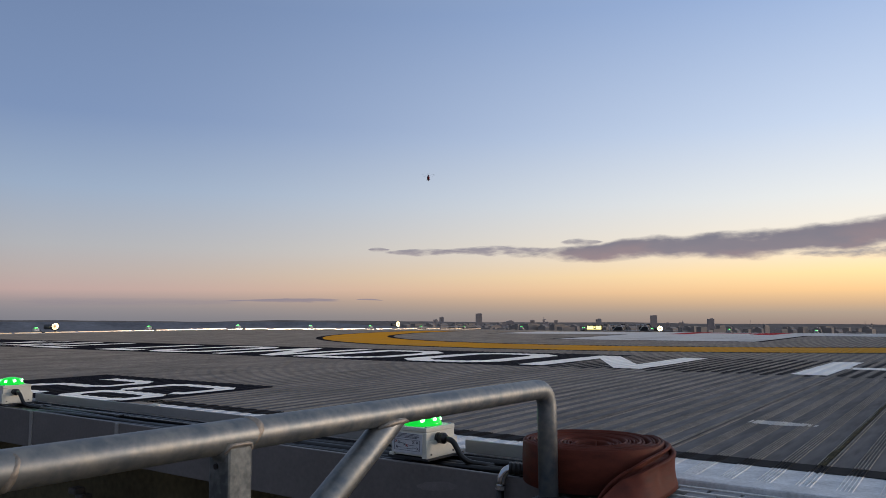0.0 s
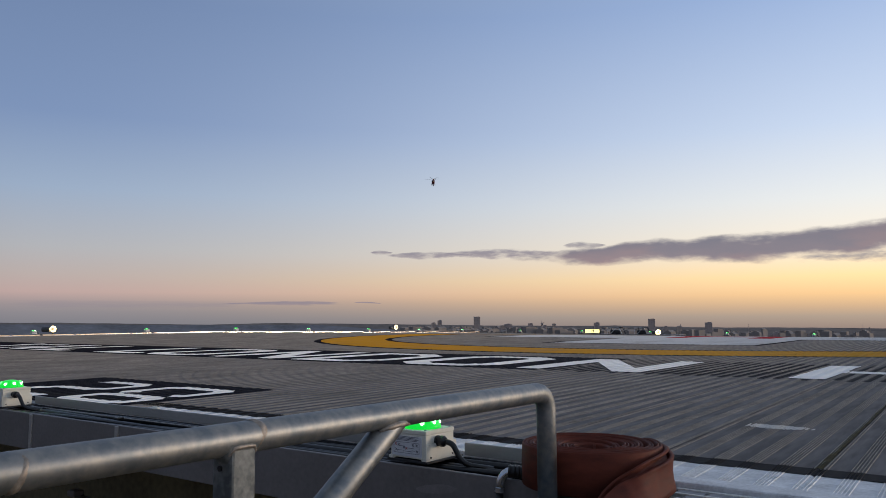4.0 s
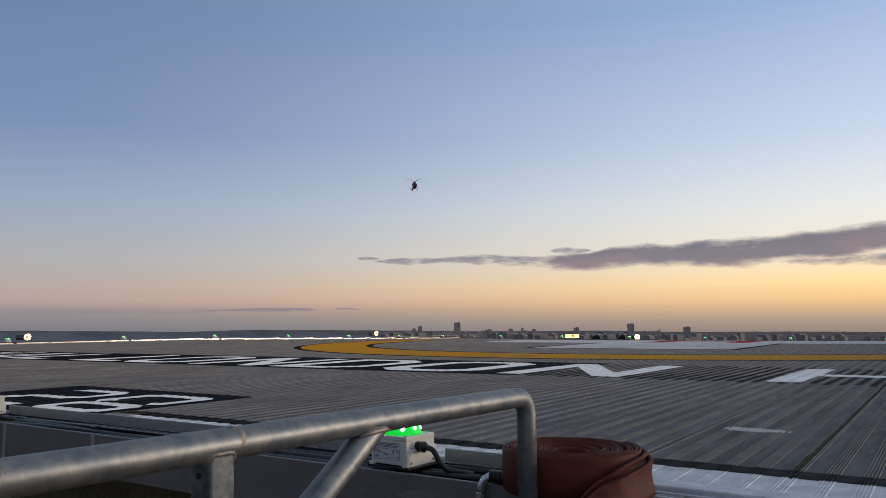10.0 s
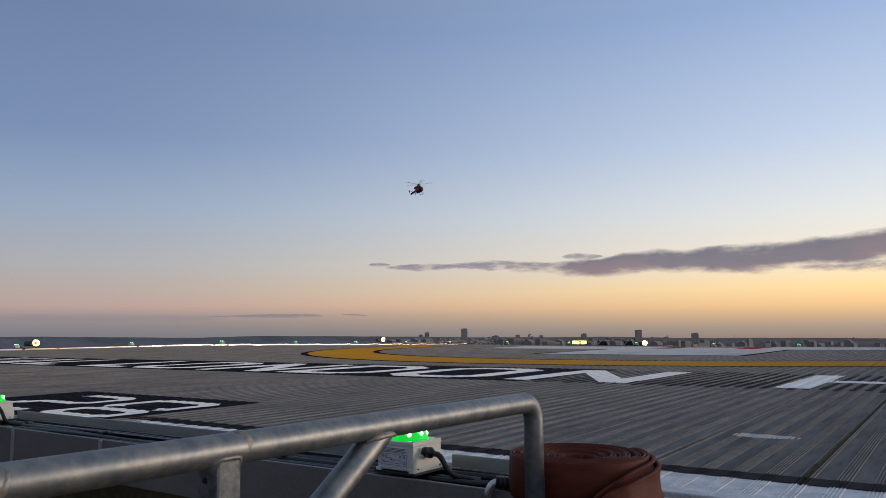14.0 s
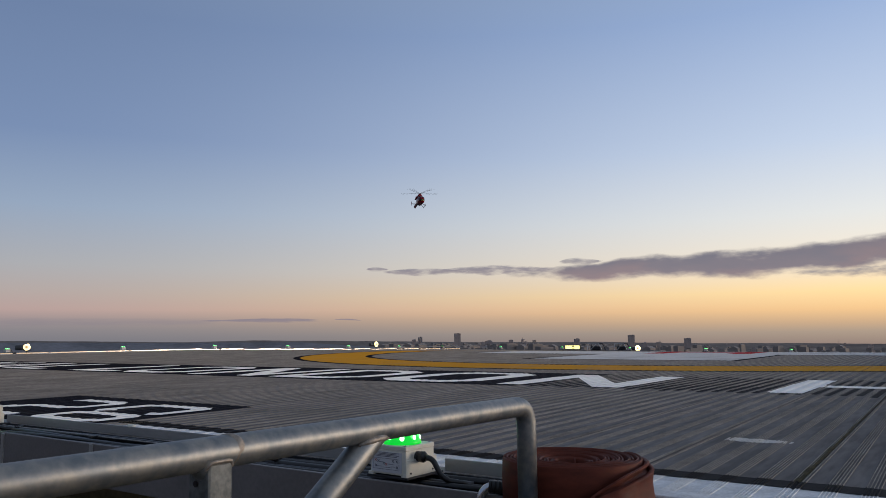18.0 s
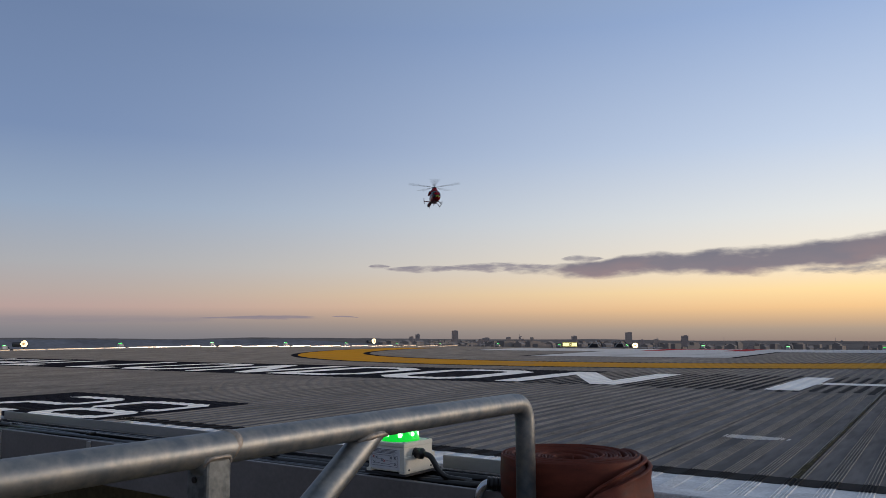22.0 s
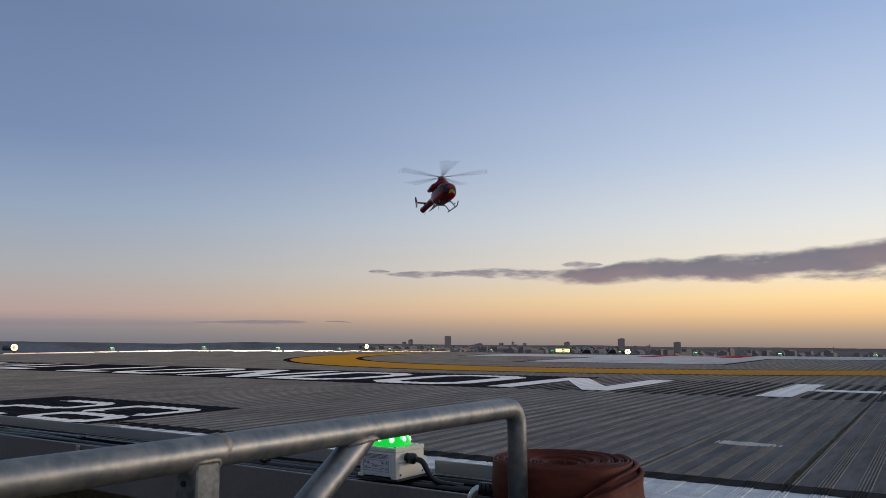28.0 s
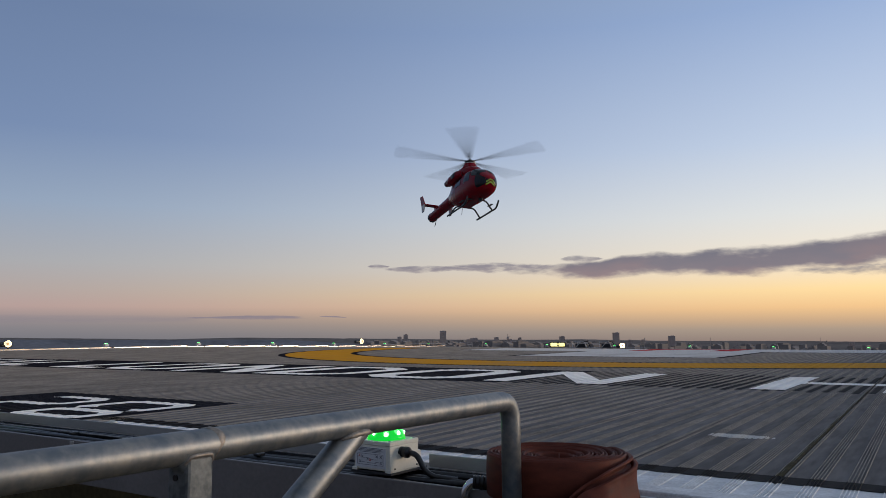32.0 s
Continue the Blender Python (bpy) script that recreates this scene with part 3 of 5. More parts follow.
painted(patch, 0.0016, "white_worn", "paint_patch", deck, "faint worn white paint patch")


def plank_mesh(name, stations, mat, lift=0.0, rib_mat=None, ragged=0.0, closed=False, at=X0):
    prof = plank_profile()
    if closed:
        # end plates bridge the open joint a little below the plank tops
        prof = [(0.0, -0.03), (0.0, -0.003)] + prof[1:-1] + [(PITCH, -0.003), (PITCH, -0.03)]
    verts, faces = [], []
    n = len(prof)
    for y in stations:
        ys = [y + ragged * noise.noise((i * 0.37, y * 9, 0)) for i in range(n)]
        verts += [(x - SKEW * (q - Y0), q, z + lift + deck_z(q, at + x)) for (x, z), q in zip(prof, ys)]
    raised = []
    for j in range(len(stations) - 1):
        for i in range(n - 1):
            a = j * n + i
            faces.append((a, a + 1, a + n + 1, a + n))
            raised.append(max(prof[i][1], prof[i + 1][1]) > 0.001)
    faces.append(tuple(range(n)))
    raised.append(False)
    me = bpy.data.meshes.new(name)
    me.from_pydata(verts, [], faces)
    for m in (mat, rib_mat or mat):
        me.materials.append(MAT[m])
    for p, r in zip(me.polygons, raised):
        p.material_index = int(r)
    return me


plank_black = plank_mesh("black_band", (1.957, 2.050), "edge_black", 0.0012, ragged=0.009, closed=True)
plank_white = plank_mesh("white_end", (Y0, 1.96), "edge_white", 0.0004, closed=True)
x = PLANK_X - PITCH * 50
while x < X1 - 0.3:
    p = new("plank", plank_mesh("plank", (2.045, FOLD, Y1), "deck", rib_mat="rib", at=x))
    p.parent, p.location.x = deck, x
    for name, me in (("black_band", plank_black), ("white_end", plank_white)):
        e = new(name, me)
        e.parent = p
    x += PITCH

# moss in one open joint, thinning away from the edge
bm = bmesh.new()
prev = None
for i in range(90):
    y = 2.05 + 0.05 * i + 0.0012 * i * i
    w = (0.0095 + 0.005 * noise.noise((i * 0.45, 2.0, 0))) * max(0.12, 1 - i / 45)
    c = PLANK_X - SKEW * (y - Y0) + 0.003 * noise.noise((i * 0.3, 7.0, 0)) - 0.004
    row = [bm.verts.new((c - w, y, 0.0008 + deck_z(y))), bm.verts.new((c, y, 0.003 + 0.0012 * noise.noise((i * 0.9, 1, 0)) + deck_z(y))), bm.verts.new((c + w * 0.8, y, 0.0008 + deck_z(y)))]
    if prev:
        for k in range(2):
            bm.faces.new((prev[k], prev[k + 1], row[k + 1], row[k]))
    prev = row
moss = part("moss", bm, "moss", None, "", smooth=True)
tagged(moss, "dark green moss growing in an open deck joint", "moss", kind="stuff")

# mirror-bright kerb panels along the far sides
kerb = thing("kerb", Matrix(), "low bright aluminium kerb panels round the deck edge", "kerb", kind="structure")
kerb_panel = finish(box(0, 0, 0.004, 0.012, 1.60, 0.028, bevel=0.003), "kerb_panel", "mirror_alu")
y = 3.495
while y < Y1:
    k = new("kerb_panel", kerb_panel)
    k.parent, k.location, k.rotation_euler = kerb, (X0 - 0.01, y, deck_z(y) + 0.012), (0, radians(-2), 0)
    y += 1.655
foot = finish(box(0, 0, 0.0, 0.03, 0.05, 0.05, bevel=0.004), "kerb_post", "dark")
for k in range(6):
    p = new("kerb_post", foot)
    y = 10.04 + 3.265 * k
    p.parent, p.location = kerb, (X0 + 0.012, y, deck_z(y) + 0.018)
x = X0 + 0.85
while x < -17.5:
    k = new("kerb_panel", kerb_panel)
    k.parent, k.location, k.rotation_euler = kerb, (x, Y1 + 0.01, deck_z(Y1, x) - 0.015), (0, 0, radians(90))
    x += 1.62

# near edge: curb plates, cable trough, fascia beam
edge = thing("deck_edge", Matrix(), "dark grey fascia beam with a cable trough behind it", "deck edge", kind="structure")
for xa, xb in ((-9.0, -5.85), (-5.55, -3.88), (-3.60, -1.46), (-1.215, -0.86)):
    part("curb_plate", box((xa + xb) / 2, 1.758, 0.0115, xb - xa, 0.006, 0.034, bevel=0.0015), "alu", edge, "plain aluminium curb plate")
    part("curb_foot", box((xa + xb) / 2, 1.755, -0.03, xb - xa, 0.01, 0.04), "dark", edge)
part("trough_floor", box(-5.0, 1.638, -0.045, 8.1, 0.215, 0.008), "rubber", edge)
for k, (yy, zz, r) in enumerate(((1.556, -0.012, 0.009), (1.582, -0.018, 0.011), (1.612, -0.014, 0.008), (1.640, -0.016, 0.011), (1.668, -0.022, 0.008), (1.695, -0.014, 0.010), (1.722, -0.022, 0.009))):
    pts = [(-9.0 + 0.25 * i, yy + 0.004 * math.sin(i * 1.3 + k), zz + 0.004 * math.sin(i * 0.9 + 2 * k)) for i in range(33)]
    part("cable", tube(pts, r, 8), "rubber", edge, "black rubber cable", smooth=True)
part("cable_tray_lip", box(-5.0, 1.536, -0.02, 8.1, 0.004, 0.04), "rubber", edge)
# pale strip added to draw the bright highlight line along the cables
part("cable_strip", box(-4.9, 1.655, 0.001, 6.2, 0.004, 0.003), "alu", edge)
for xa, xb in ((-9.0, -5.4), (-5.4, -3.14), (-3.14, -2.53), (-2.53, -0.845)):
    part("fascia_plate", box((xa + xb) / 2, 1.526, -0.0685, xb - xa - 0.004, 0.012, 0.141, bevel=0.002), "beam", edge, "dark grey painted fascia plate")
for k, xs in enumerate((-4.4, -3.3, -2.72, -2.2, -1.75)):
    part("cable_clip", box(xs, 1.64 + 0.02 * (k % 2), 0.0, 0.018, 0.034, 0.010, bevel=0.003), "rubber", edge, "black cable clip")
bm = bmesh.new()
bmesh.ops.create_icosphere(bm, subdivisions=2, radius=0.012)
for v in bm.verts:
    v.co = Vector((v.co.x * 1.8, v.co.y, v.co.z * 0.6)) * (1 + 0.3 * noise.noise(v.co * 90))
part("sealant_blob", bm, "cream", edge, "dried cream sealant on the curb plate", smooth=True, m=pose(-2.674, 1.764, 0.030))
for xs in (-5.4, -3.14, -2.53):
    part("seam_strip", box(xs, 1.5175, -0.0705, 0.02, 0.005, 0.14, bevel=0.001), "alu", edge, "pale joint strip")

# slightly paler flat oblong on the fascia
bm = bmesh.new()
bmesh.ops.create_circle(bm, cap_ends=True, segments=24, radius=1.0)
for v in bm.verts:
    v.co = Vector((v.co.x * 0.062, 0, v.co.y * 0.011 + 0.12 * v.co.x * 0.062)) * (1 + 0.25 * noise.noise(v.co * 3))
part("scuff", bm, "scuff", edge, "slightly paler oblong patch on the fascia", m=pose(-1.137, 1.5190, -0.045))

# panels closing the void under the deck, its shade put into their colour
under = thing("wall_below", Matrix(), "plain panels toned for the unlit void under the deck edge", "underside", kind="structure")
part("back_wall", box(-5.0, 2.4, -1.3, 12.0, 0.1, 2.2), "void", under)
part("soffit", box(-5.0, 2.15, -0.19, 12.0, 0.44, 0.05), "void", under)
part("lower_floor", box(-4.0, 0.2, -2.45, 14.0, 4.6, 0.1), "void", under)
bm = bmesh.new()
for k in range(6):
    add_box(bm, -4.03 + 0.05 * (k % 3), 2.2 + 0.01 * k, -0.54 - 0.03 * k, 0.07, 0.06, 0.035, bevel=0.008)
part("bolted_bracket", bm, "beam", under, "dim bolted steel bracket")
# added wall, never in view: keeps low sky light off the camera-facing sides
part("parapet_wall", box(-3.2, -1.7, -0.95, 8.6, 0.2, 3.1), "beam", under, "plain dark wall added out of view behind the landing to block sky light")
part("building_core", box(-6.0, 16.3, -31.0, 26.0, 26.0, 57.0), "tower", under, "building below the deck")

# landing beside the deck edge
landing = thing("landing", Matrix(), "grey perforated aluminium landing beside the deck edge", "landing", kind="structure")
part("support_plate", box(0.4, 1.36, -0.05, 2.0, 0.66, 0.02), "dark", landing)
tread = bmesh.new()
for k in range(29):
    add_box(tread, -0.56 + 0.067 * k, 0, 0, 0.059, 0.037, 0.012)
tread_me = finish(tread, "tread_strip", "grate")
bar_me = finish(box(0.4, 0, 0.004, 2.0, 0.010, 0.022, bevel=0.002), "tread_bar", "bar")
for k in range(13):
    yy = 1.682 - 0.046 * k
    b = new("tread_bar", bar_me)
    b.parent, b.location = landing, (0, yy, -0.02)
    s = new("tread_strip", tread_me)
    s.parent, s.location = landing, (0.03 * (k % 2), yy - 0.023, -0.0135)
part("stringer_plate", box(-0.705, 1.49, -0.030, 0.215, 0.40, 0.05, bevel=0.012), "bluesteel", landing, "blue-grey steel stringer end")
for xs in (-0.75, 1.3):
    part("landing_leg", box(xs, 1.3, -1.23, 0.06, 0.06, 2.34), "galv", landing)

# short drain slots in the deck
for xa, ya in ((-13.75, 10.86), (-12.6, 15.2), (-8.1, 13.4)):
    draped([rect(xa, ya, xa + 0.9, ya + 0.05)], 0.0045, "joint", "drain_slot", deck, "short dark drain slot")


# ---- guard rail ----
RX, RZ, RR = -0.7615, 0.224, 0.0198
RE = 1.392
rail = thing("guard_rail", Matrix(), "galvanised tubular steel guard rail beside the deck", "railing")
pts = rounded([(RX, -0.6, RZ + 0.004), (RX, 0.3, RZ + 0.001), (RX, RE, RZ - 0.006), (RX, RE, 0.004)], 0.045, 8)
part("top_rail", tube(pts, RR, 28), "galv", rail, smooth=True)
for yy in (0.345, 0.632):
    bm = bmesh.new()
    prev = None
    for k in range(9):
        row = []
        for j in range(36):
            a = 2 * math.pi * j / 36
            n = noise.noise((math.cos(a) * 2.2 + yy * 30, math.sin(a) * 2.2, k * 0.35))
            r = RR - 0.0008 + (0.0013 + 0.0012 * n) * math.sin(math.pi * k / 8)
            row.append(bm.verts.new((RX + r * math.cos(a), yy + 0.0014 * (k - 4) + 0.004 * math.sin(a * 2 + yy), RZ + r * math.sin(a))))
        if prev:
            for j in range(36):
                bm.faces.new((prev[j], prev[(j + 1) % 36], row[(j + 1) % 36], row[j]))
        prev = row
    part("weld_ring", bm, "weld", rail, "rough uneven weld seam", smooth=True)
part("post", box(RX, 0.605, -1.0935, 0.037, 0.037, 2.623, bevel=0.004), "zinc", rail, "square steel post")
pts = []
for k in range(29):
    a = 2 * math.pi * k / 28
    c, q = math.cos(a), math.sin(a)
    g = 0.0186 * (abs(c) ** 8 + abs(q) ** 8) ** (-1 / 8)
    pts.append((RX + g * c, 0.605 + g * q, RZ - math.sqrt(max(0.0, RR ** 2 - min(g * c, 0.0186) ** 2)) - 0.002 + 0.0012 * noise.noise((c * 3, q * 3, 2))))
bm = bmesh.new()
prev = None
for k in range(7):
    u = k / 6
    row = []
    for j in range(32):
        a = 2 * math.pi * j / 32
        c, q = math.cos(a), math.sin(a)
        g = (0.0180 + 0.0056 * u ** 3) * (abs(c) ** 6 + abs(q) ** 6) ** (-1 / 6)
        x, y = g * c, g * q * (1 + 0.12 * u ** 3)
        top = -math.sqrt(max(0.0, (RR + 0.0006) ** 2 - min(abs(x), RR) ** 2))
        row.append(bm.verts.new((RX + x * (1 - 0.12 * u), 0.605 + y, RZ + top * u - 0.036 * (1 - u) + 0.0010 * noise.noise((c * 4, q * 4, u * 5)))))
    if prev:
        for j in range(32):
            bm.faces.new((prev[j], prev[(j + 1) % 32], row[(j + 1) % 32], row[j]))
    prev = row
part("post_head", bm, "zinc", rail, "flared post head welded to the rail", smooth=True)
part("post_weld", tube(pts, [0.0030 + 0.0012 * noise.noise((k * 0.9, 4.0, 1.0)) for k in range(29)], 8, caps=False), "weld", rail, "lumpy weld under the rail", smooth=True)
bm = bmesh.new()
bmesh.ops.create_cone(bm, cap_ends=True, segments=16, radius1=0.0036, radius2=0.0036, depth=0.003, matrix=Matrix.Translation((RX - 0.0025, 0.5862, RZ - 0.034)) @ Matrix.Rotation(radians(90), 4, "X"))
part("bolt_hole", bm, "rubber", rail)
part("brace", tube([(RX, 0.927, RZ - 0.004), (RX, 0.893, RZ - 0.0225), (RX, 0.30, RZ - 0.4275)], [0.016, 0.0205, 0.0205], 24), "galv", rail, smooth=True)
part("brace_weld", tube([(RX + 0.010, 0.862, RZ - 0.022), (RX + 0.016, 0.885, RZ - 0.017), (RX + 0.014, 0.915, RZ - 0.016), (RX + 0.008, 0.935, RZ - 0.019)], [0.003, 0.006, 0.0055, 0.003], 10), "weld", rail, "lumpy weld", smooth=True)
bm = bmesh.new()
bmesh.ops.create_uvsphere(bm, u_segments=14, v_segments=8, radius=0.0037)
part("vent_hole", bm, "rubber", rail, m=pose(RX - 0.0125, 0.8665, RZ - 0.0315))
part("foot_collar", lathe([(0.0218, 0.0), (0.0218, 0.003), (0.0208, 0.004), (0.0200, 0.006)], 28), "dark", rail, "dark foot collar", smooth=True, m=pose(RX, RE, 0.0))


# ---- perimeter light boxes ----
def light_box():
    t = thing("perimeter_light", Matrix(), "cream metal box with a glowing green perimeter light on top", "deck light", "perimeter lights")
    W, D, H = 0.118, 0.116, 0.061
    part("housing", box(0, 0, 0.004 + H / 2, W, D, H, bevel=0.002), "cream", t)
    part("lid", box(0, 0, 0.0705, W + 0.002, D + 0.002, 0.011, bevel=0.002), "cream", t, "cream lid with corner screws")
    part("gasket", box(0, 0, 0.0650, W - 0.004, D - 0.004, 0.003), "dark", t)
    for sx in (-1, 1):
        part("foot", box(sx * (W / 2 - 0.004), 0.0, 0.0045, 0.016, D + 0.008, 0.008, bevel=0.001), "cream", t)
    part("side_bracket", box(W / 2 + 0.0035, 0.0, 0.0235, 0.003, D + 0.01, 0.040, bevel=0.001), "cream", t)
    for sx in (-1, 1):
        for sy in (-1, 1):
            part("lid_screw", lathe([(0.004, 0.0), (0.004, 0.002), (0.002, 0.003)], 10), "steel", t, m=pose(sx * 0.05, sy * 0.05, 0.0755))
    for yy in (-0.045, 0.045):
        part("bracket_bolt", lathe([(0.0024, 0.0), (0.0024, 0.002)], 6), "dark", t, m=pose(W / 2 + 0.005, yy, 0.010, 0, 90, 0))
    z = 0.0760
    prof = [(0.050, 0), (0.049, 0.006), (0.045, 0.015), (0.037, 0.023), (0.027, 0.028), (0.014, 0.031), (0.002, 0.032)]
    lens = part("lens", lathe(prof, 32), "green_lens", t, "glowing green lens", smooth=True, m=pose(0, 0, z))
    for k in range(8):
        # LEDs shine through the shoulder of the dome
        a = radians(45 * k - 52)
        bm = bmesh.new()
        bmesh.ops.create_uvsphere(bm, u_segments=12, v_segments=8, radius=0.0098)
        at = pose(0.0375 * math.cos(a), 0.0375 * math.sin(a), 0.0135 + 0.0025 * (k % 2))
        part("led_dome", bm, "led_halo", lens, "glowing LED dome", smooth=True, m=at)
        bm = bmesh.new()
        bmesh.ops.create_uvsphere(bm, u_segments=10, v_segments=6, radius=0.0066)
        part("led", bm, "led", lens, "bright LED", smooth=True, m=at @ pose(0.0048 * math.cos(a), 0.0048 * math.sin(a), 0.0008))
    lab = part("label_plate", box(-0.004, -D / 2 - 0.0008, 0.0345, 0.100, 0.0016, 0.050), "label", t, "printed warning label with small diagrams")
    yy = -D / 2 - 0.0021
    for k in range(4):
        part("text_line", box(-0.004, yy, 0.058 - 0.0032 * k, 0.082 - 0.012 * (k % 2), 0.0006, 0.0011), "ink", lab)
    part("diagram_frame", box(-0.004, yy, 0.0435, 0.085, 0.0006, 0.0007), "ink", lab)
    part("diagram_frame", box(-0.004, yy, 0.0165, 0.085, 0.0006, 0.0007), "ink", lab)
    for sx in (-0.0465, 0.0385):
        part("diagram_frame", box(sx, yy, 0.030, 0.0007, 0.0006, 0.027), "ink", lab)
    for px, pz, mt in ((-0.040, 0.038, "red_ink"), (-0.030, 0.036, "ink"), (-0.012, 0.031, "ink"), (-0.004, 0.029, "red_ink"), (0.032, 0.023, "ink"), (0.031, 0.038, "ink"), (0.018, 0.038, "ink"), (-0.038, 0.024, "ink")):
        for a in (45, -45):
            part("diagram_mark", box(px, yy - 0.0002, pz, 0.009, 0.0006, 0.0012, rot=None), mt, lab, m=Matrix.Translation((px, 0, pz)) @ Matrix.Rotation(radians(a), 4, "Y") @ Matrix.Translation((-px, 0, -pz)))
    for px, pz, w in ((0.010, 0.030, 0.020), (-0.020, 0.034, 0.014), (0.020, 0.024, 0.012), (-0.028, 0.023, 0.016), (0.0, 0.0215, 0.030)):
        part("diagram_line", box(px, yy, pz, w, 0.0006, 0.0009), "ink", lab)
    gland = part("cable_gland", lathe([(0.0135, 0), (0.0135, 0.006), (0.0115, 0.007), (0.0115, 0.012), (0.0142, 0.013), (0.0142, 0.022), (0.010, 0.027), (0.008, 0.029)], 14), "rubber", t, "black cable gland", m=pose(W / 2, -0.012, 0.048, 0, 90, 0))
    pts = rounded([(W / 2 + 0.024, -0.012, 0.048), (W / 2 + 0.050, -0.013, 0.045), (W / 2 + 0.078, -0.004, -0.006), (W / 2 + 0.13, 0.05, -0.018)], 0.03, 6)
    part("cable", tube(pts, 0.0072, 12), "rubber", t, "thick black cable", smooth=True)
    # the plate's dark colour gives the shaded cavity beneath the box
    part("mounting_plate", box(0.0, 0.012, -0.002, 0.135, 0.15, 0.006, bevel=0.001), "dark", t)
    return t


near = light_box()
near.matrix_basis = pose(-1.250, 1.612, 0.008, 0, 0, -2)
copy_thing(near, pose(-3.50, 1.60, 0.008))
copy_thing(near, pose(-5.70, 1.60, 0.008))
for k in range(7):
    yy = 9.90 + 3.265 * k
    copy_thing(near, pose(X0 - 0.12, yy, deck_z(yy) + 0.045, 0, 0, 90))
for k in range(9):
    xx = -17.81 + 3.06 * k
    copy_thing(near, pose(xx, Y1 + 0.16, deck_z(Y1, xx) + 0.05, 0, 0, 0))

# brackets carrying the far boxes and lamps
far_shelf = thing("edge_shelf", Matrix(), "grey steel shelf outside the kerb carrying lights", "shelf", kind="structure")
part("shelf_plate", box(X0 - 0.28, 16.0, -0.12, 0.5, 29.0, 0.02), "beam", far_shelf)
part("shelf_plate", box(-12.6, Y1 + 0.41, -0.30, 4.4, 0.62, 0.02), "beam", far_shelf)
for k in range(9):
    xx = -17.81 + 3.06 * k
    part("light_bracket", box(xx, Y1 + 0.14, deck_z(Y1, xx) + 0.032, 0.22, 0.22, 0.036), "beam", far_shelf)


# ---- floodlights ----
def floodlight(m, mat, size, label):
    t = thing("floodlight", m, label, "floodlight", "floodlights")
    part("stand", tube([(0, 0, -0.2), (0, 0, 0.0)], 0.02, 10), "dark", t)
    part("yoke", box(0, 0, 0.0, 0.03, size * 1.1, 0.02, bevel=0.003), "dark", t)
    part("body", lathe([(0.02, -0.28), (size * 0.35, -0.22), (size * 0.42, -0.05), (size * 0.52, 0.0), (size * 0.52, 0.02)], 24), "dark", t, m=pose(0, 0, size * 0.5, 0, 90, 0))
    part("glass", lathe([(size * 0.48, 0.021), (size * 0.46, 0.03), (size * 0.2, 0.045), (0.002, 0.05)], 24), mat, t, "glowing lamp glass", smooth=True, m=pose(0, 0, size * 0.5, 0, 90, 0))
    part("lens_ring", lathe([(size * 0.42, 0.026), (size * 0.50, 0.026), (size * 0.53, 0.012), (size * 0.50, 0.0)], 24), "lamp_warm", t, "amber glowing lens ring", m=pose(0, 0, size * 0.5, 0, 90, 0))
    part("lamp_core", lathe([(size * 0.20, 0.046), (size * 0.17, 0.054), (0.002, 0.058)], 20), "lamp_core", t, "amber centre of the lamp", smooth=True, m=pose(0, 0, size * 0.5, 0, 90, 0))
    part("cooling_box", lathe([(0.004, -0.20), (0.058, -0.19), (0.068, -0.15), (0.068, 0.02), (0.060, 0.05), (0.004, 0.055)], 14), "casing", t, "dark grey ballast case", m=pose(-0.08, -0.24, size * 0.42, 90, 0, 0))
    return t


floodlight(pose(X0 - 0.15, 10.42, 0.09, 0, 0, -40), "lamp_white", 0.16, "dark round floodlight with a glowing warm white lamp")
floodlight(pose(X0 - 0.15, 24.7, -0.05, 0, 0, -5), "lamp_white", 0.2, "dark floodlight with a glowing lamp seen half from the side")
floodlight(pose(-11.39, Y1 + 0.25, -0.30, 0, 0, -70), "lamp_warm", 0.2, "floodlight with a bright amber lamp at the far edge")

sign = thing("lit_sign", pose(-14.29, Y1 + 0.3, -0.275), "small glowing yellow-white sign box at the far deck edge", "sign")
part("sign_case", box(0, 0, 0.105, 0.72, 0.12, 0.20, bevel=0.01), "dark", sign)
face = part("sign_face", box(0, -0.064, 0.105, 0.66, 0.008, 0.15, bevel=0.003), "sign_lit", sign, "glowing sign face")
part("sign_mark", box(0.03, -0.070, 0.105, 0.12, 0.004, 0.11), "ink", face)
part("sign_mark", box(0.03, -0.0735, 0.105, 0.06, 0.004, 0.05), "sign_lit", face)


def frame_rack(x, w):
    t = thing("tubular_rack", pose(x, Y1 + 0.4, -0.29), "small trapezoid frame of pale tubes with dark kit inside", "rack", "far edge racks")
    base, top = [(-w / 2, 0), (w / 2, 0)], [(-w / 2 + 0.02, 0.26), (w / 2 - 0.14, 0.26)]
    part("tube_frame", tube([(base[0][0], 0, 0), (top[0][0], 0, top[0][1]), (top[1][0], 0, top[1][1]), (base[1][0], 0, 0)], 0.012, 8), "pale", t)
    part("tube_frame", tube([(base[0][0], 0.4, 0), (top[0][0], 0.4, top[0][1]), (top[1][0], 0.4, top[1][1]), (base[1][0], 0.4, 0)], 0.02, 8), "dark", t)
    part("stowed_kit", box(0, 0.2, 0.08, w * 0.7, 0.3, 0.16, bevel=0.03), "dark", t)
    part("cross_tube", tube([(-w * 0.3, 0.0, 0), (w * 0.1, 0.0, 0.25)], 0.011, 8), "pale", t)


frame_rack(-13.34, 0.66)
frame_rack(-12.18, 0.56)


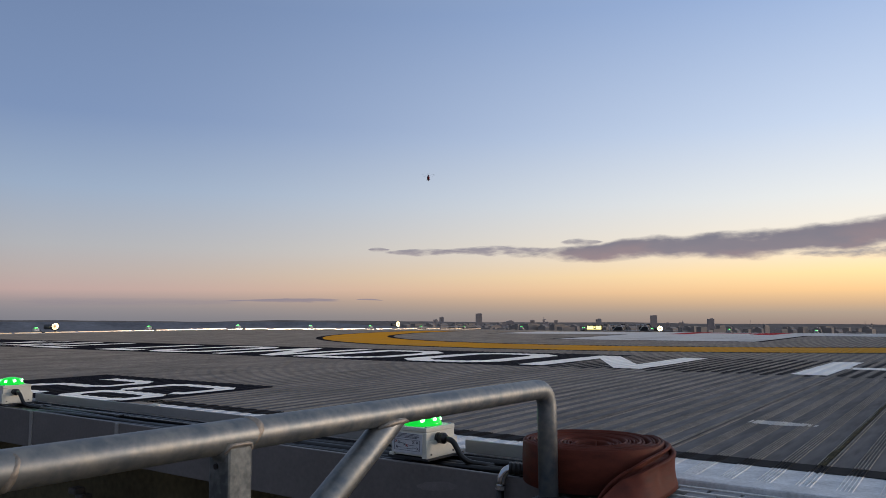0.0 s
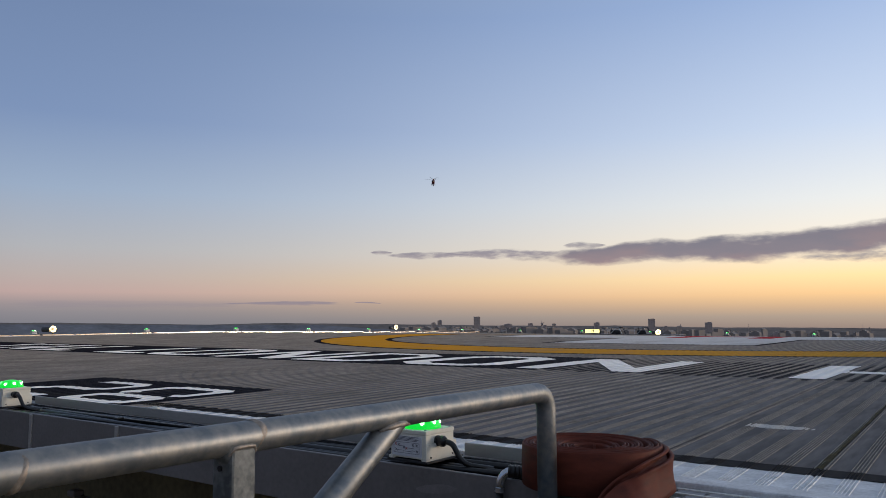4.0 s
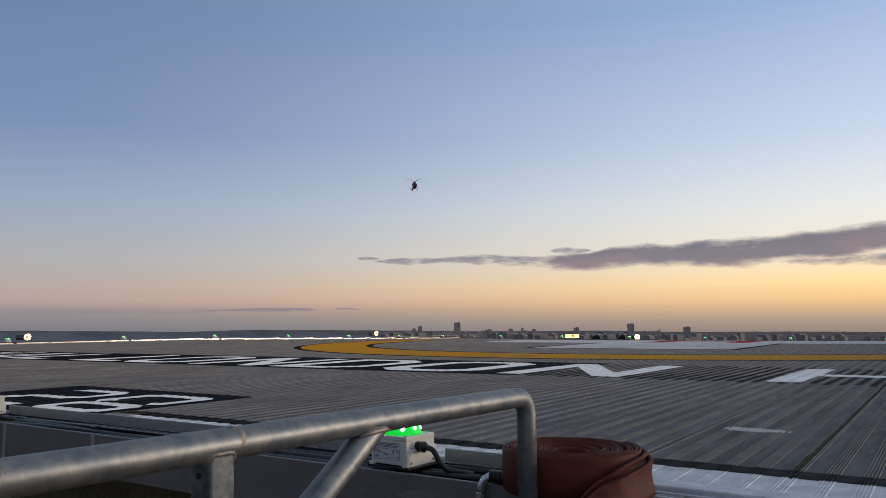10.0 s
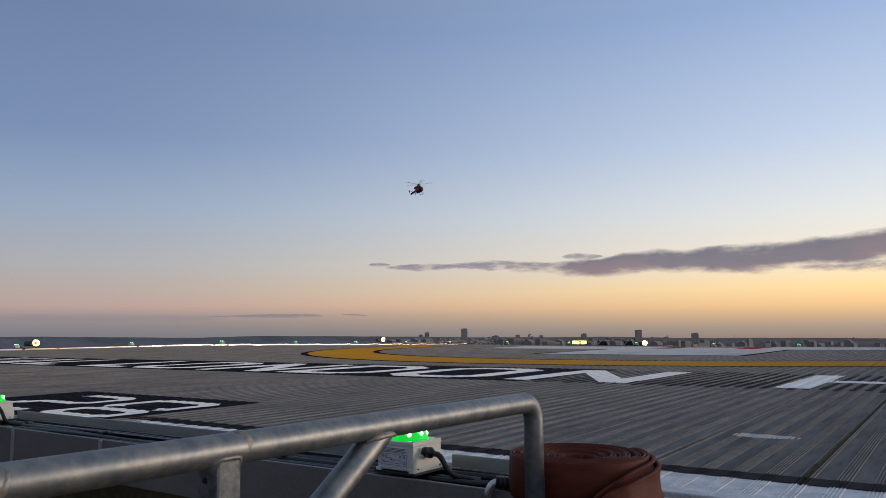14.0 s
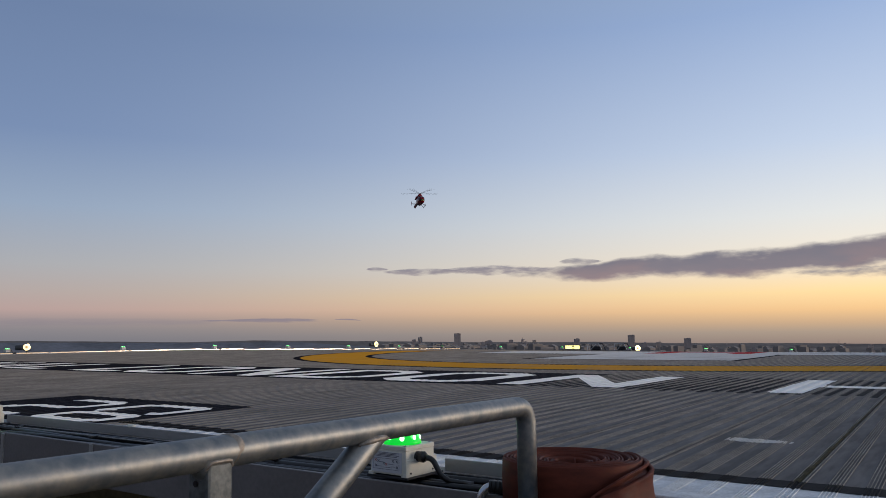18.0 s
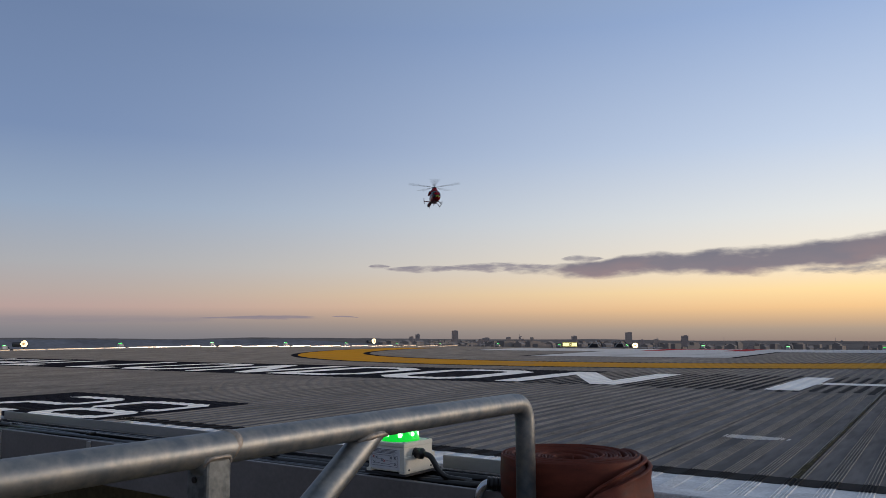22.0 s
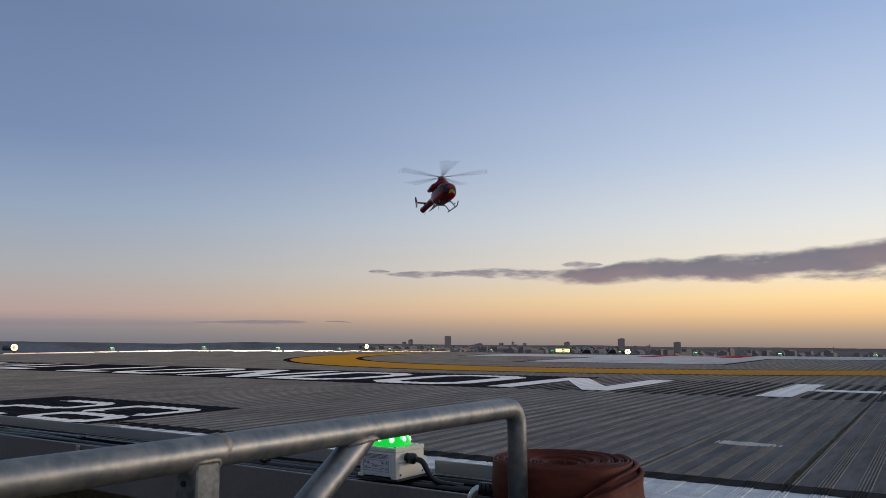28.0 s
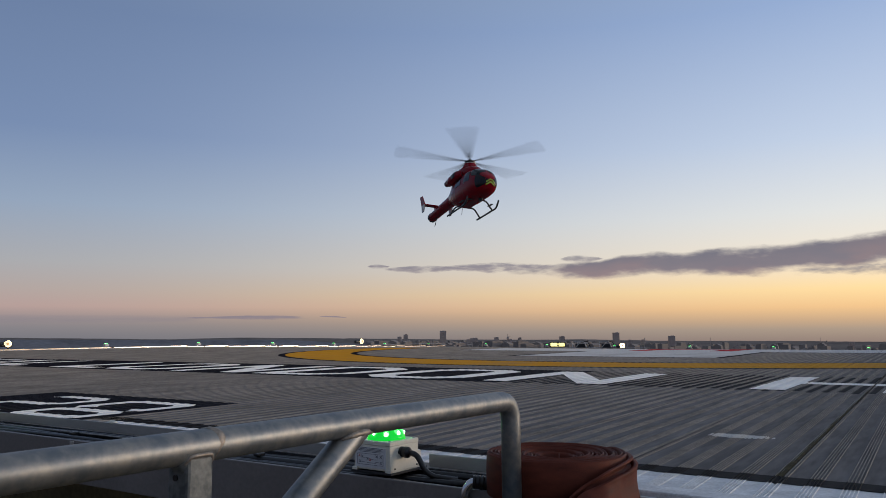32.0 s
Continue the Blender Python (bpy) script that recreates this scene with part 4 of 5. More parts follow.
# ---- fire hose ----
def hose_coil():
    t = thing("fire_hose", pose(-0.755, 1.575, 0.0035), "red-brown rubber fire hose rolled in a flat coil", "fire hose")
    H = 0.093
    bm = bmesh.new()
    turns = 7
    n = turns * 60
    r0, r1 = 0.030, 0.154
    gap = (r1 - r0) / turns
    prev = None
    for i in range(n + 1):
        u = i / n
        a = 2 * math.pi * turns * u + 1.63
        # wraps press together unevenly and stand at slightly different heights
        r = r0 + (r1 - r0) * u + gap * (0.28 * noise.noise((math.cos(a) * 1.3 + u * 9, math.sin(a) * 1.3, 2.0)) + 0.16 * noise.noise((a * 0.31, 9.0, 0))) * min(1, (1 - u) * 6 + 0.35)
        zt = H - 0.010 * (1 - u) + 0.010 * noise.noise((a * 0.23, 3.1, 0)) * (1.1 - u) + 0.002 * noise.noise((a * 1.4, 5.1, 0))
        if u > 0.985:
            # the last stretch tucks in under the loose end
            q = (u - 0.985) / 0.015
            zt *= 1 - 0.35 * q
            r -= gap * 0.35 * q
        half = gap * (0.345 + 0.06 * noise.noise((a * 0.7, 1.7, 4.0)))
        lean = 0.004 * noise.noise((a * 0.4, 6.2, 1.0))
        ca, sa = math.cos(a), math.sin(a)
        # two layers of flat hose lie back to back: a groove runs along the top of the wrap
        sect = [(-half, 0.003), (-half, zt * 0.6), (-half, zt - 0.004), (-half * 0.62, zt - 0.0004), (-half * 0.3, zt - 0.002), (0.0, zt - 0.013), (half * 0.3, zt - 0.004), (half * 0.62, zt - 0.0012),
                (half, zt - 0.005), (half + 0.0015, zt * 0.55), (half, 0.003), (0.0, 0.0)]
        row = [bm.verts.new(((r + o + lean * z / H) * ca, (r + o + lean * z / H) * sa, z)) for o, z in sect]
        if prev:
            for k in range(len(row)):
                bm.faces.new((prev[k], prev[(k + 1) % len(row)], row[(k + 1) % len(row)], row[k]))
        else:
            bm.faces.new(row)
        prev = row
    bm.faces.new(prev[::-1])
    part("coil", bm, "hose", t, "tightly rolled flat hose", smooth=True)
    # the loose outer end leaves the coil at the back, rounds its side and twists down on to the landing
    stations = [((r * math.cos(radians(d)), r * math.sin(radians(d)), 0.001), (q * math.cos(radians(d)), q * math.sin(radians(d)), h))
                for d, r, q, h in ((110, 0.138, 0.136, 0.066), (78, 0.150, 0.148, 0.078), (50, 0.158, 0.1555, 0.086), (25, 0.163, 0.1605, 0.0875), (3, 0.168, 0.166, 0.086))]
    stations += [((0.168, -0.060, -0.006), (0.156, -0.080, 0.076)), ((0.172, -0.118, -0.008), (0.140, -0.114, 0.062)), ((0.177, -0.172, -0.009), (0.117, -0.130, 0.044)),
                 ((0.177, -0.215, -0.010), (0.102, -0.160, 0.022)), ((0.180, -0.265, -0.010), (0.104, -0.215, 0.004)), ((0.185, -0.335, -0.010), (0.108, -0.300, -0.002))]
    stations = [(Vector(f), Vector(c)) for f, c in stations]

    def along(v):
        k = min(int(v), len(stations) - 2)
        p = [stations[max(0, min(len(stations) - 1, k + o))] for o in (-1, 0, 1, 2)]
        t1 = v - k
        w = (-0.5 * t1 + t1 ** 2 - 0.5 * t1 ** 3, 1 - 2.5 * t1 ** 2 + 1.5 * t1 ** 3, 0.5 * t1 + 2 * t1 ** 2 - 1.5 * t1 ** 3, -0.5 * t1 ** 2 + 0.5 * t1 ** 3)
        return sum((q[0] * m for q, m in zip(p, w)), Vector()), sum((q[1] * m for q, m in zip(p, w)), Vector())

    def layer(name, label, reach, out, thick, dip=0.0):
        """One of the hose's two flat layers; reach gives how much of the width it covers."""
        bm = bmesh.new()
        prev = None
        steps = 64
        for i in range(steps + 1):
            v = (len(stations) - 1) * i / steps
            f, c = along(v)
            g = along(min(v + 0.05, len(stations) - 1))[0] - along(max(v - 0.05, 0))[0]
            nrm = g.normalized().cross((c - f).normalized()).normalized()
            nrm = -nrm if nrm.dot(Vector((1, -0.3, 0.4))) < 0 else nrm
            top = reach(v)
            prof = [(0.0, 1), (0.15, 1), (0.3, 1), (0.45, 1), (0.6, 1), (0.7, 1), (0.78, 1), (0.83, 1), (0.88, 1.05), (0.92, 1.15), (0.95, 1.3), (0.985, 1.15), (1.0, 0), (0.985, -1), (0.9, -1), (0.5, -1), (0.0, -1)]
            row = []
            for k, (w, o) in enumerate(prof):
                w *= top
                sag = 0.005 * math.sin(math.pi * w) * (1 if v < 5 else 0.4)
                crease = 0.0007 * noise.noise((i * 0.3, w * 5, 3.0)) + 0.0012 * noise.noise((i * 0.12 + w * 5, w * 2, 8.0))
                # a valley runs beside the rolled rim, deeper towards the loose end
                valley = dip * min(1.0, max(0.0, v - 2.0) / 2.5) * math.exp(-((w - 0.85) / 0.04) ** 2)
                row.append(bm.verts.new(f + (c - f) * w + nrm * (out(v) + o * thick - sag + crease - valley)))
            if prev:
                for k in range(len(row)):
                    bm.faces.new((prev[k], prev[(k + 1) % len(row)], row[(k + 1) % len(row)], row[k]))
            else:
                bm.faces.new(row)
            prev = row
        bm.faces.new(prev[::-1])
        part(name, bm, "hose", t, label, smooth=True)

    layer("inner_layer", "inner layer of the loose hose end", lambda v: 1.0, lambda v: 0.0045 * min(1.0, max(0.0, v - 2.0) / 2.5), 0.0036, 0.032)
    layer("loose_end", "loose end of the hose lying down beside the coil", lambda v: 0.95 - 0.15 * min(1, max(0, v - 1.8) / 2.5), lambda v: 0.0070 + 0.0070 * min(1, max(0, v - 2.6)), 0.0044)
    return t


hose_coil()

# ---- conduit elbow over the fascia ----
conduit = thing("conduit_elbow", Matrix(), "shiny metal conduit elbow with black fitting over the fascia", "conduit")
pts = rounded([(-0.868, 1.545, 0.012), (-0.905, 1.531, 0.020), (-0.930, 1.514, 0.020), (-0.943, 1.507, 0.004), (-0.946, 1.504, -0.024)], 0.018, 6)
part("elbow", tube(pts, 0.0102, 18), "steel", conduit, "shiny metal elbow", smooth=True)
part("pipe", tube([(-0.946, 1.504, -0.020), (-0.947, 1.503, -0.25)], 0.0092, 18), "rubber", conduit, "black conduit pipe", smooth=True)
for k in range(4):
    c = Vector((-0.925, 1.518, 0.0205)) + Vector((0.0085, 0.0045, -0.0006)) * k
    part("rib", tube([c - Vector((0.0027, 0.0014, 0)), c, c + Vector((0.0027, 0.0014, -0.0002))], [0.0138, 0.0152, 0.0138], 18), "rubber", conduit, smooth=True)
part("sleeve", tube([(-0.929, 1.516, 0.0207), (-0.893, 1.535, 0.0182)], 0.0138, 18), "rubber", conduit)
part("ferrule", tube([(-0.9455, 1.5045, -0.016), (-0.946, 1.504, -0.026)], 0.0125, 18), "steel", conduit)
part("fixing_plate", box(-0.90, 1.55, 0.004, 0.09, 0.03, 0.006, bevel=0.001), "dark", conduit)
for xs in (-0.938, -0.868):
    part("fixing_bolt", lathe([(0.005, 0), (0.005, 0.005)], 6), "steel", conduit, m=pose(xs, 1.555, 0.006))


# ---- distance: ground, hills, city ----
ground_bm = bmesh.new()
bmesh.ops.create_circle(ground_bm, cap_ends=True, segments=64, radius=4900)
ground = part("ground", ground_bm, "ground", m=pose(0, 0, -75))
tagged(ground, "hazy city ground far below reaching the horizon", "ground", kind="structure")


def hills(r, shift, amp, seed, name, z0, a0=-90.0, a1=30.0, mat="hill"):
    bm = bmesh.new()
    prev = None
    for i in range(241):
        a = radians(a0 + (a1 - a0) * i / 240)
        fade = min(1.0, (1 - i / 240) * 6)
        el = -0.18 - 0.5 * (1 - fade if a1 < 0 else 0) - 0.0108 * (math.degrees(a) + 62)
        h = r * math.tan(radians(el + shift)) + amp * noise.fractal((a * 6 + seed, seed, 0), 1.0, 2.0, 4) + 1.2 * noise.noise((a * 160, seed, 0)) + 0.9 * noise.noise((a * 500, seed, 2))
        ca, sa = math.cos(a), math.sin(a)
        row = [bm.verts.new((sa * (r - 200), ca * (r - 200), z0)), bm.verts.new((sa * r, ca * r, h)), bm.verts.new((sa * (r + 150), ca * (r + 150), z0))]
        if prev:
            for k in range(2):
                bm.faces.new((prev[k], prev[k + 1], row[k + 1], row[k]))
        prev = row
    ob = part(name, bm, mat, smooth=True)
    return tagged(ob, "long low hazy wooded ridge on the horizon", "ridge", kind="structure")


hills(4600, 0.06, 7, 3.3, "backdrop", -75)
hills(3600, -0.16, 4, 7.1, "backdrop", -75)
hills(3000, -0.03, 2, 5.2, "backdrop", -75, -90.0, -36.0, "near_hill")


def tower(az, el_top, width_deg, dist, mat="tower", depth=0.8, floors=0, cap=0.0, label="hazy grey tower block on the skyline"):
    a = radians(az)
    w = 2 * dist * math.tan(radians(width_deg) / 2)
    top = 0.365 + dist * math.tan(radians(el_top))
    h = top + 75
    t = thing("tower_block", pose(math.sin(a) * dist, math.cos(a) * dist, -75, 0, 0, -az), label, "tower block", "skyline towers")
    part("tower_shaft", box(0, 0, h / 2, w, w * depth, h, bevel=w * 0.005), mat, t)
    part("roof_plant", box(w * 0.1, 0, h + 0.35 + cap / 2, w * 0.45, w * depth * 0.4, 0.7 + cap), mat, t)
    n = floors or max(10, int(h / 4))
    bm = bmesh.new()
    cols = max(3, int(w / 4))
    for i in range(n):
        for c in range(cols):
            add_box(bm, -w * 0.47 + w * 0.94 * (c + 0.5) / cols, -w * depth / 2 - 0.1, h * (i + 0.5) / n, w * 0.94 / cols * 0.55, 0.4, h / n * 0.5)
    tagged(part("window_rows", bm, "pane", t, "rows of dark windows"), kind="stuff")
    return t


for k, (az, el, wd, dist) in enumerate([
    (-36.82, -0.24, 0.307, 1500),
    (-36.36, -0.08, 0.324, 1840),
    (-33.59, 0.18, 0.480, 2170),
    (-32.05, -0.67, 0.463, 1610),
    (-31.72, -0.46, 0.280, 1950),
    (-31.29, -0.38, 0.547, 2290),
    (-29.63, -0.33, 0.336, 1720),
    (-28.60, -0.48, 0.300, 2060),
    (-27.91, -0.36, 0.270, 2400),
    (-24.82, -0.30, 0.411, 1830),
    (-22.99, -0.58, 0.203, 3000),
    (-22.22, -0.70, 0.283, 2170),
    (-20.94, -0.05, 0.490, 1610),
    (-20.02, -0.60, 0.346, 1940),
    (-19.06, -0.56, 0.300, 3000),
    (-17.07, -0.32, 0.490, 1720),
    (-15.15, -0.94, 0.151, 1500),
    (-12.75, -1.01, 0.330, 1500),
    (-11.51, -1.02, 0.397, 1650),
    (-9.92, -1.02, 0.423, 1550),
    (-9.05, -1.05, 0.348, 1750),
    (-7.14, -0.70, 0.110, 2600),
    (-5.66, -0.81, 0.295, 2055),
]):
    tower(az, el, wd, dist, mat="tower_haze" if dist >= 2400 else ("tower", "tower_b")[k % 2], depth=0.6 + 0.1 * (k % 4), cap=(0.0, 0.8, 0.0, 0.4)[k % 4])


def mast(az, el_top, dist, label, girth=1.6, arm=0.0):
    a = radians(az)
    top = 0.365 + dist * math.tan(radians(el_top))
    t = thing("radio_mast", pose(math.sin(a) * dist, math.cos(a) * dist, -75, 0, 0, -az), label, "mast", "skyline masts")
    part("pole", tube([(0, 0, 0), (0, 0, (top + 75) * 0.8), (0, 0, top + 75)], [girth, girth * 0.7, girth * 0.35], 8), "tower", t)
    part("platform", box(0, 0, (top + 75) * 0.85, girth * 3, girth * 3, 2.5), "tower", t)
    if arm:
        part("jib", box(arm * 0.35, 0, (top + 75) * 0.93, arm, 1.2, 1.4), "tower", t)
        part("cab", box(0, 0, (top + 75) * 0.9, 4.5, 4, 4.5), "tower", t)
    return t


mast(-28.79, -0.11, 1500, "thin hazy radio mast on the skyline", 1.1, 5.0)
mast(-28.5, -0.45, 1500, "hazy slim spire on the skyline", 2.2)
mast(-14.46, -0.44, 1900, "thin hazy radio mast on the skyline", 0.6)
mast(-7.50, -0.48, 1800, "thin hazy radio mast on the skyline", 0.6)
mast(-18.95, -0.44, 3000, "hazy pointed spire on the skyline", 3.0)


# low roofs, chimneys and treetops between the towers
random.seed(11)
verts, faces = [], []
for k in range(1400):
    az = random.uniform(-39, 6)
    d = random.uniform(1200, 3400)
    ridge = -0.18 - 0.0108 * (az + 62)
    lift = -random.uniform(0.04, 0.18) if k % 9 == 0 else -random.uniform(0.16, 0.5)
    h = d * math.tan(radians(ridge + lift)) + 75
    if h < 4 or (az > -23 and k % 4 > 0):
        continue
    a, w, dp, q = radians(az), random.uniform(4, 15), random.uniform(8, 24), random.uniform(-0.4, 0.4)
    cx, cy, n, pitch = math.sin(a) * d, math.cos(a) * d, len(verts), random.choice((0.0, 0.0, 0.25))
    corners = [(cx + ex * w * math.cos(q) - ey * dp * math.sin(q), cy + ex * w * math.sin(q) + ey * dp * math.cos(q)) for ex, ey in ((-.5, -.5), (.5, -.5), (.5, .5), (-.5, .5))]
    verts += [(x, y, -75) for x, y in corners] + [(x, y, -75 + h) for x, y in corners]
    # ridge line of a pitched roof, level with the eaves where the roof is flat
    for i, j in ((0, 1), (2, 3)):
        verts.append(((corners[i][0] + corners[j][0]) / 2, (corners[i][1] + corners[j][1]) / 2, -75 + h + pitch * w))
    faces += [(n, n + 1, n + 5, n + 4), (n + 1, n + 2, n + 6, n + 5), (n + 2, n + 3, n + 7, n + 6), (n + 3, n, n + 4, n + 7),
              (n + 4, n + 5, n + 8), (n + 6, n + 7, n + 9), (n + 5, n + 6, n + 9, n + 8), (n + 7, n + 4, n + 8, n + 9)]
low_me = bpy.data.meshes.new("low_city")
low_me.from_pydata(verts, [], faces)
low_me.materials.append(MAT["roofs"])
low = new("low_city", low_me)
tagged(low, "hazy low roofs and treetops of the distant city", "city roofs", kind="stuff")


# ---- clouds ----
def cloud_material(name, low, high, dens, stretch, seed, soft=0.85, glow=0.0, ragged=1.3):
    m = bpy.data.materials.new(name)
    m.use_nodes = True
    nt = m.node_tree
    nt.nodes.clear()
    out = nt.nodes.new("ShaderNodeOutputMaterial")
    tc = nt.nodes.new("ShaderNodeTexCoord")
    uv = nt.nodes.new("ShaderNodeUVMap")
    sep = nt.nodes.new("ShaderNodeSeparateXYZ")
    nt.links.new(uv.outputs[0], sep.inputs[0])
    mp = nt.nodes.new("ShaderNodeMapping")
    mp.inputs["Scale"].default_value, mp.inputs["Location"].default_value = stretch, (seed, seed * 0.7, 0)
    nt.links.new(tc.outputs["Object"], mp.inputs["Vector"])
    ns = nt.nodes.new("ShaderNodeTexNoise")
    ns.inputs["Scale"].default_value, ns.inputs["Detail"].default_value, ns.inputs["Roughness"].default_value = 1.0, 7, 0.55
    nt.links.new(mp.outputs[0], ns.inputs["Vector"])

    def math_node(op, a, b):
        n = nt.nodes.new("ShaderNodeMath")
        n.operation = op
        for s, v in ((n.inputs[0], a), (n.inputs[1], b)):
            if isinstance(v, (int, float)):
                s.default_value = v
            else:
                nt.links.new(v, s)
        return n.outputs[0]

    # v runs 0..1 over the cloud's local height: thick in the middle, thinning to both rims
    v = sep.outputs["Y"]
    u = sep.outputs["X"]
    rim = math_node("MULTIPLY", math_node("MULTIPLY", v, math_node("SUBTRACT", 1.0, v)), 4.0)
    ends = math_node("MINIMUM", math_node("MULTIPLY", math_node("MULTIPLY", u, math_node("SUBTRACT", 1.0, u)), 9.0), 1.0)
    rim = math_node("MULTIPLY", rim, ends)
    body = math_node("ADD", rim, math_node("MULTIPLY", math_node("SUBTRACT", ns.outputs["Fac"], 0.5), ragged))
    al = nt.nodes.new("ShaderNodeMapRange")
    al.interpolation_type = "SMOOTHSTEP"
    al.inputs["From Min"].default_value, al.inputs["From Max"].default_value, al.inputs["To Max"].default_value = 0.15, soft, dens
    nt.links.new(body, al.inputs["Value"])
    cr = nt.nodes.new("ShaderNodeValToRGB")
    cr.color_ramp.elements[0].color, cr.color_ramp.elements[1].color = srgb(*low), srgb(*high)
    cr.color_ramp.elements[0].position, cr.color_ramp.elements[1].position = 0.25, 0.7
    nt.links.new(math_node("ADD", math_node("MULTIPLY", v, 0.6), math_node("MULTIPLY", ns.outputs["Fac"], 0.4)), cr.inputs[0])
    # the underside catches some of the pink glow
    n2 = nt.nodes.new("ShaderNodeTexNoise")
    n2.inputs["Scale"].default_value, n2.inputs["Detail"].default_value = 0.35, 3
    nt.links.new(mp.outputs[0], n2.inputs["Vector"])
    warm = nt.nodes.new("ShaderNodeMapRange")
    warm.inputs["From Min"].default_value, warm.inputs["From Max"].default_value, warm.inputs["To Max"].default_value = 0.46, 0.66, glow
    nt.links.new(n2.outputs["Fac"], warm.inputs["Value"])
    pk = nt.nodes.new("ShaderNodeMix")
    pk.data_type = "RGBA"
    nt.links.new(math_node("MULTIPLY", warm.outputs[0], math_node("SUBTRACT", 1.0, v)), pk.inputs["Factor"])
    nt.links.new(cr.outputs[0], pk.inputs["A"])
    pk.inputs["B"].default_value = srgb(214, 158, 140)
    em = nt.nodes.new("ShaderNodeEmission")
    nt.links.new(pk.outputs["Result"], em.inputs["Color"])
    tr = nt.nodes.new("ShaderNodeBsdfTransparent")
    mx = nt.nodes.new("ShaderNodeMixShader")
    nt.links.new(al.outputs[0], mx.inputs[0])
    nt.links.new(tr.outputs[0], mx.inputs[1])
    nt.links.new(em.outputs[0], mx.inputs[2])
    nt.links.new(mx.outputs[0], out.inputs["Surface"])
    MAT[name] = m
    return m


def cloud(name, label, az0, az1, lower, upper, mat, dist=4200.0, cols=60, bulge=60.0):
    """A bank of cloud between two azimuths; lower(u) and upper(u) give its elevation in degrees."""
    bm = bmesh.new()
    uvl = bm.loops.layers.uv.new("UVMap")
    mid = radians((az0 + az1) / 2)
    origin = Vector((math.sin(mid) * dist, math.cos(mid) * dist, 0))
    grid, rows = [], 8
    for i in range(cols + 1):
        u = i / cols
        a = radians(az0 + (az1 - az0) * u)
        lo, hi = lower(u), upper(u)
        col = []
        for j in range(rows + 1):
            v = j / rows
            r = dist - bulge * math.sin(math.pi * v)
            e = radians(lo + (hi - lo) * v)
            col.append((bm.verts.new(Vector((math.sin(a) * r, math.cos(a) * r, math.tan(e) * dist)) - origin), (u, v)))
        grid.append(col)
    for a, b in zip(grid, grid[1:]):
        for j in range(rows):
            q = (a[j], b[j], b[j + 1], a[j + 1])
            f = bm.faces.new([x[0] for x in q])
            for l, x in zip(f.loops, q):
                l[uvl].uv = x[1]
    me = bpy.data.meshes.new(name)
    bm.to_mesh(me)
    bm.free()
    me.materials.append(MAT[mat])
    ob = new(name, me)
    ob.location = origin
    return tagged(ob, label, "cloud", "clouds")


def edge_line(az0, az1, points):
    """An edge of a cloud through (azimuth, elevation) pairs, as a function of 0..1."""
    xs, ys = [p[0] for p in points], [p[1] for p in points]
    return lambda u: float(np.interp(az0 + (az1 - az0) * u, xs, ys))


cloud_material("mauve_cloud", (148, 137, 144), (130, 128, 140), 1.0, (0.0065, 0.0065, 0.020), 3.0, 0.85, 0.28, 1.1)
cloud_material("puff_cloud", (146, 138, 147), (134, 133, 147), 0.85, (0.012, 0.012, 0.04), 6.0, 1.3, 0.0, 1.7)
cloud_material("thin_cloud", (152, 142, 151), (142, 138, 151), 0.9, (0.010, 0.010, 0.05), 8.0, 1.15, 0.0, 2.0)
cloud_material("faint_cloud", (142, 132, 146), (134, 129, 146), 0.75, (0.008, 0.008, 0.07), 5.0, 1.1, 0.0, 1.8)
cloud_material("veil_cloud", (142, 136, 148), (140, 134, 148), 0.35, (0.005, 0.005, 0.05), 2.0, 1.3)
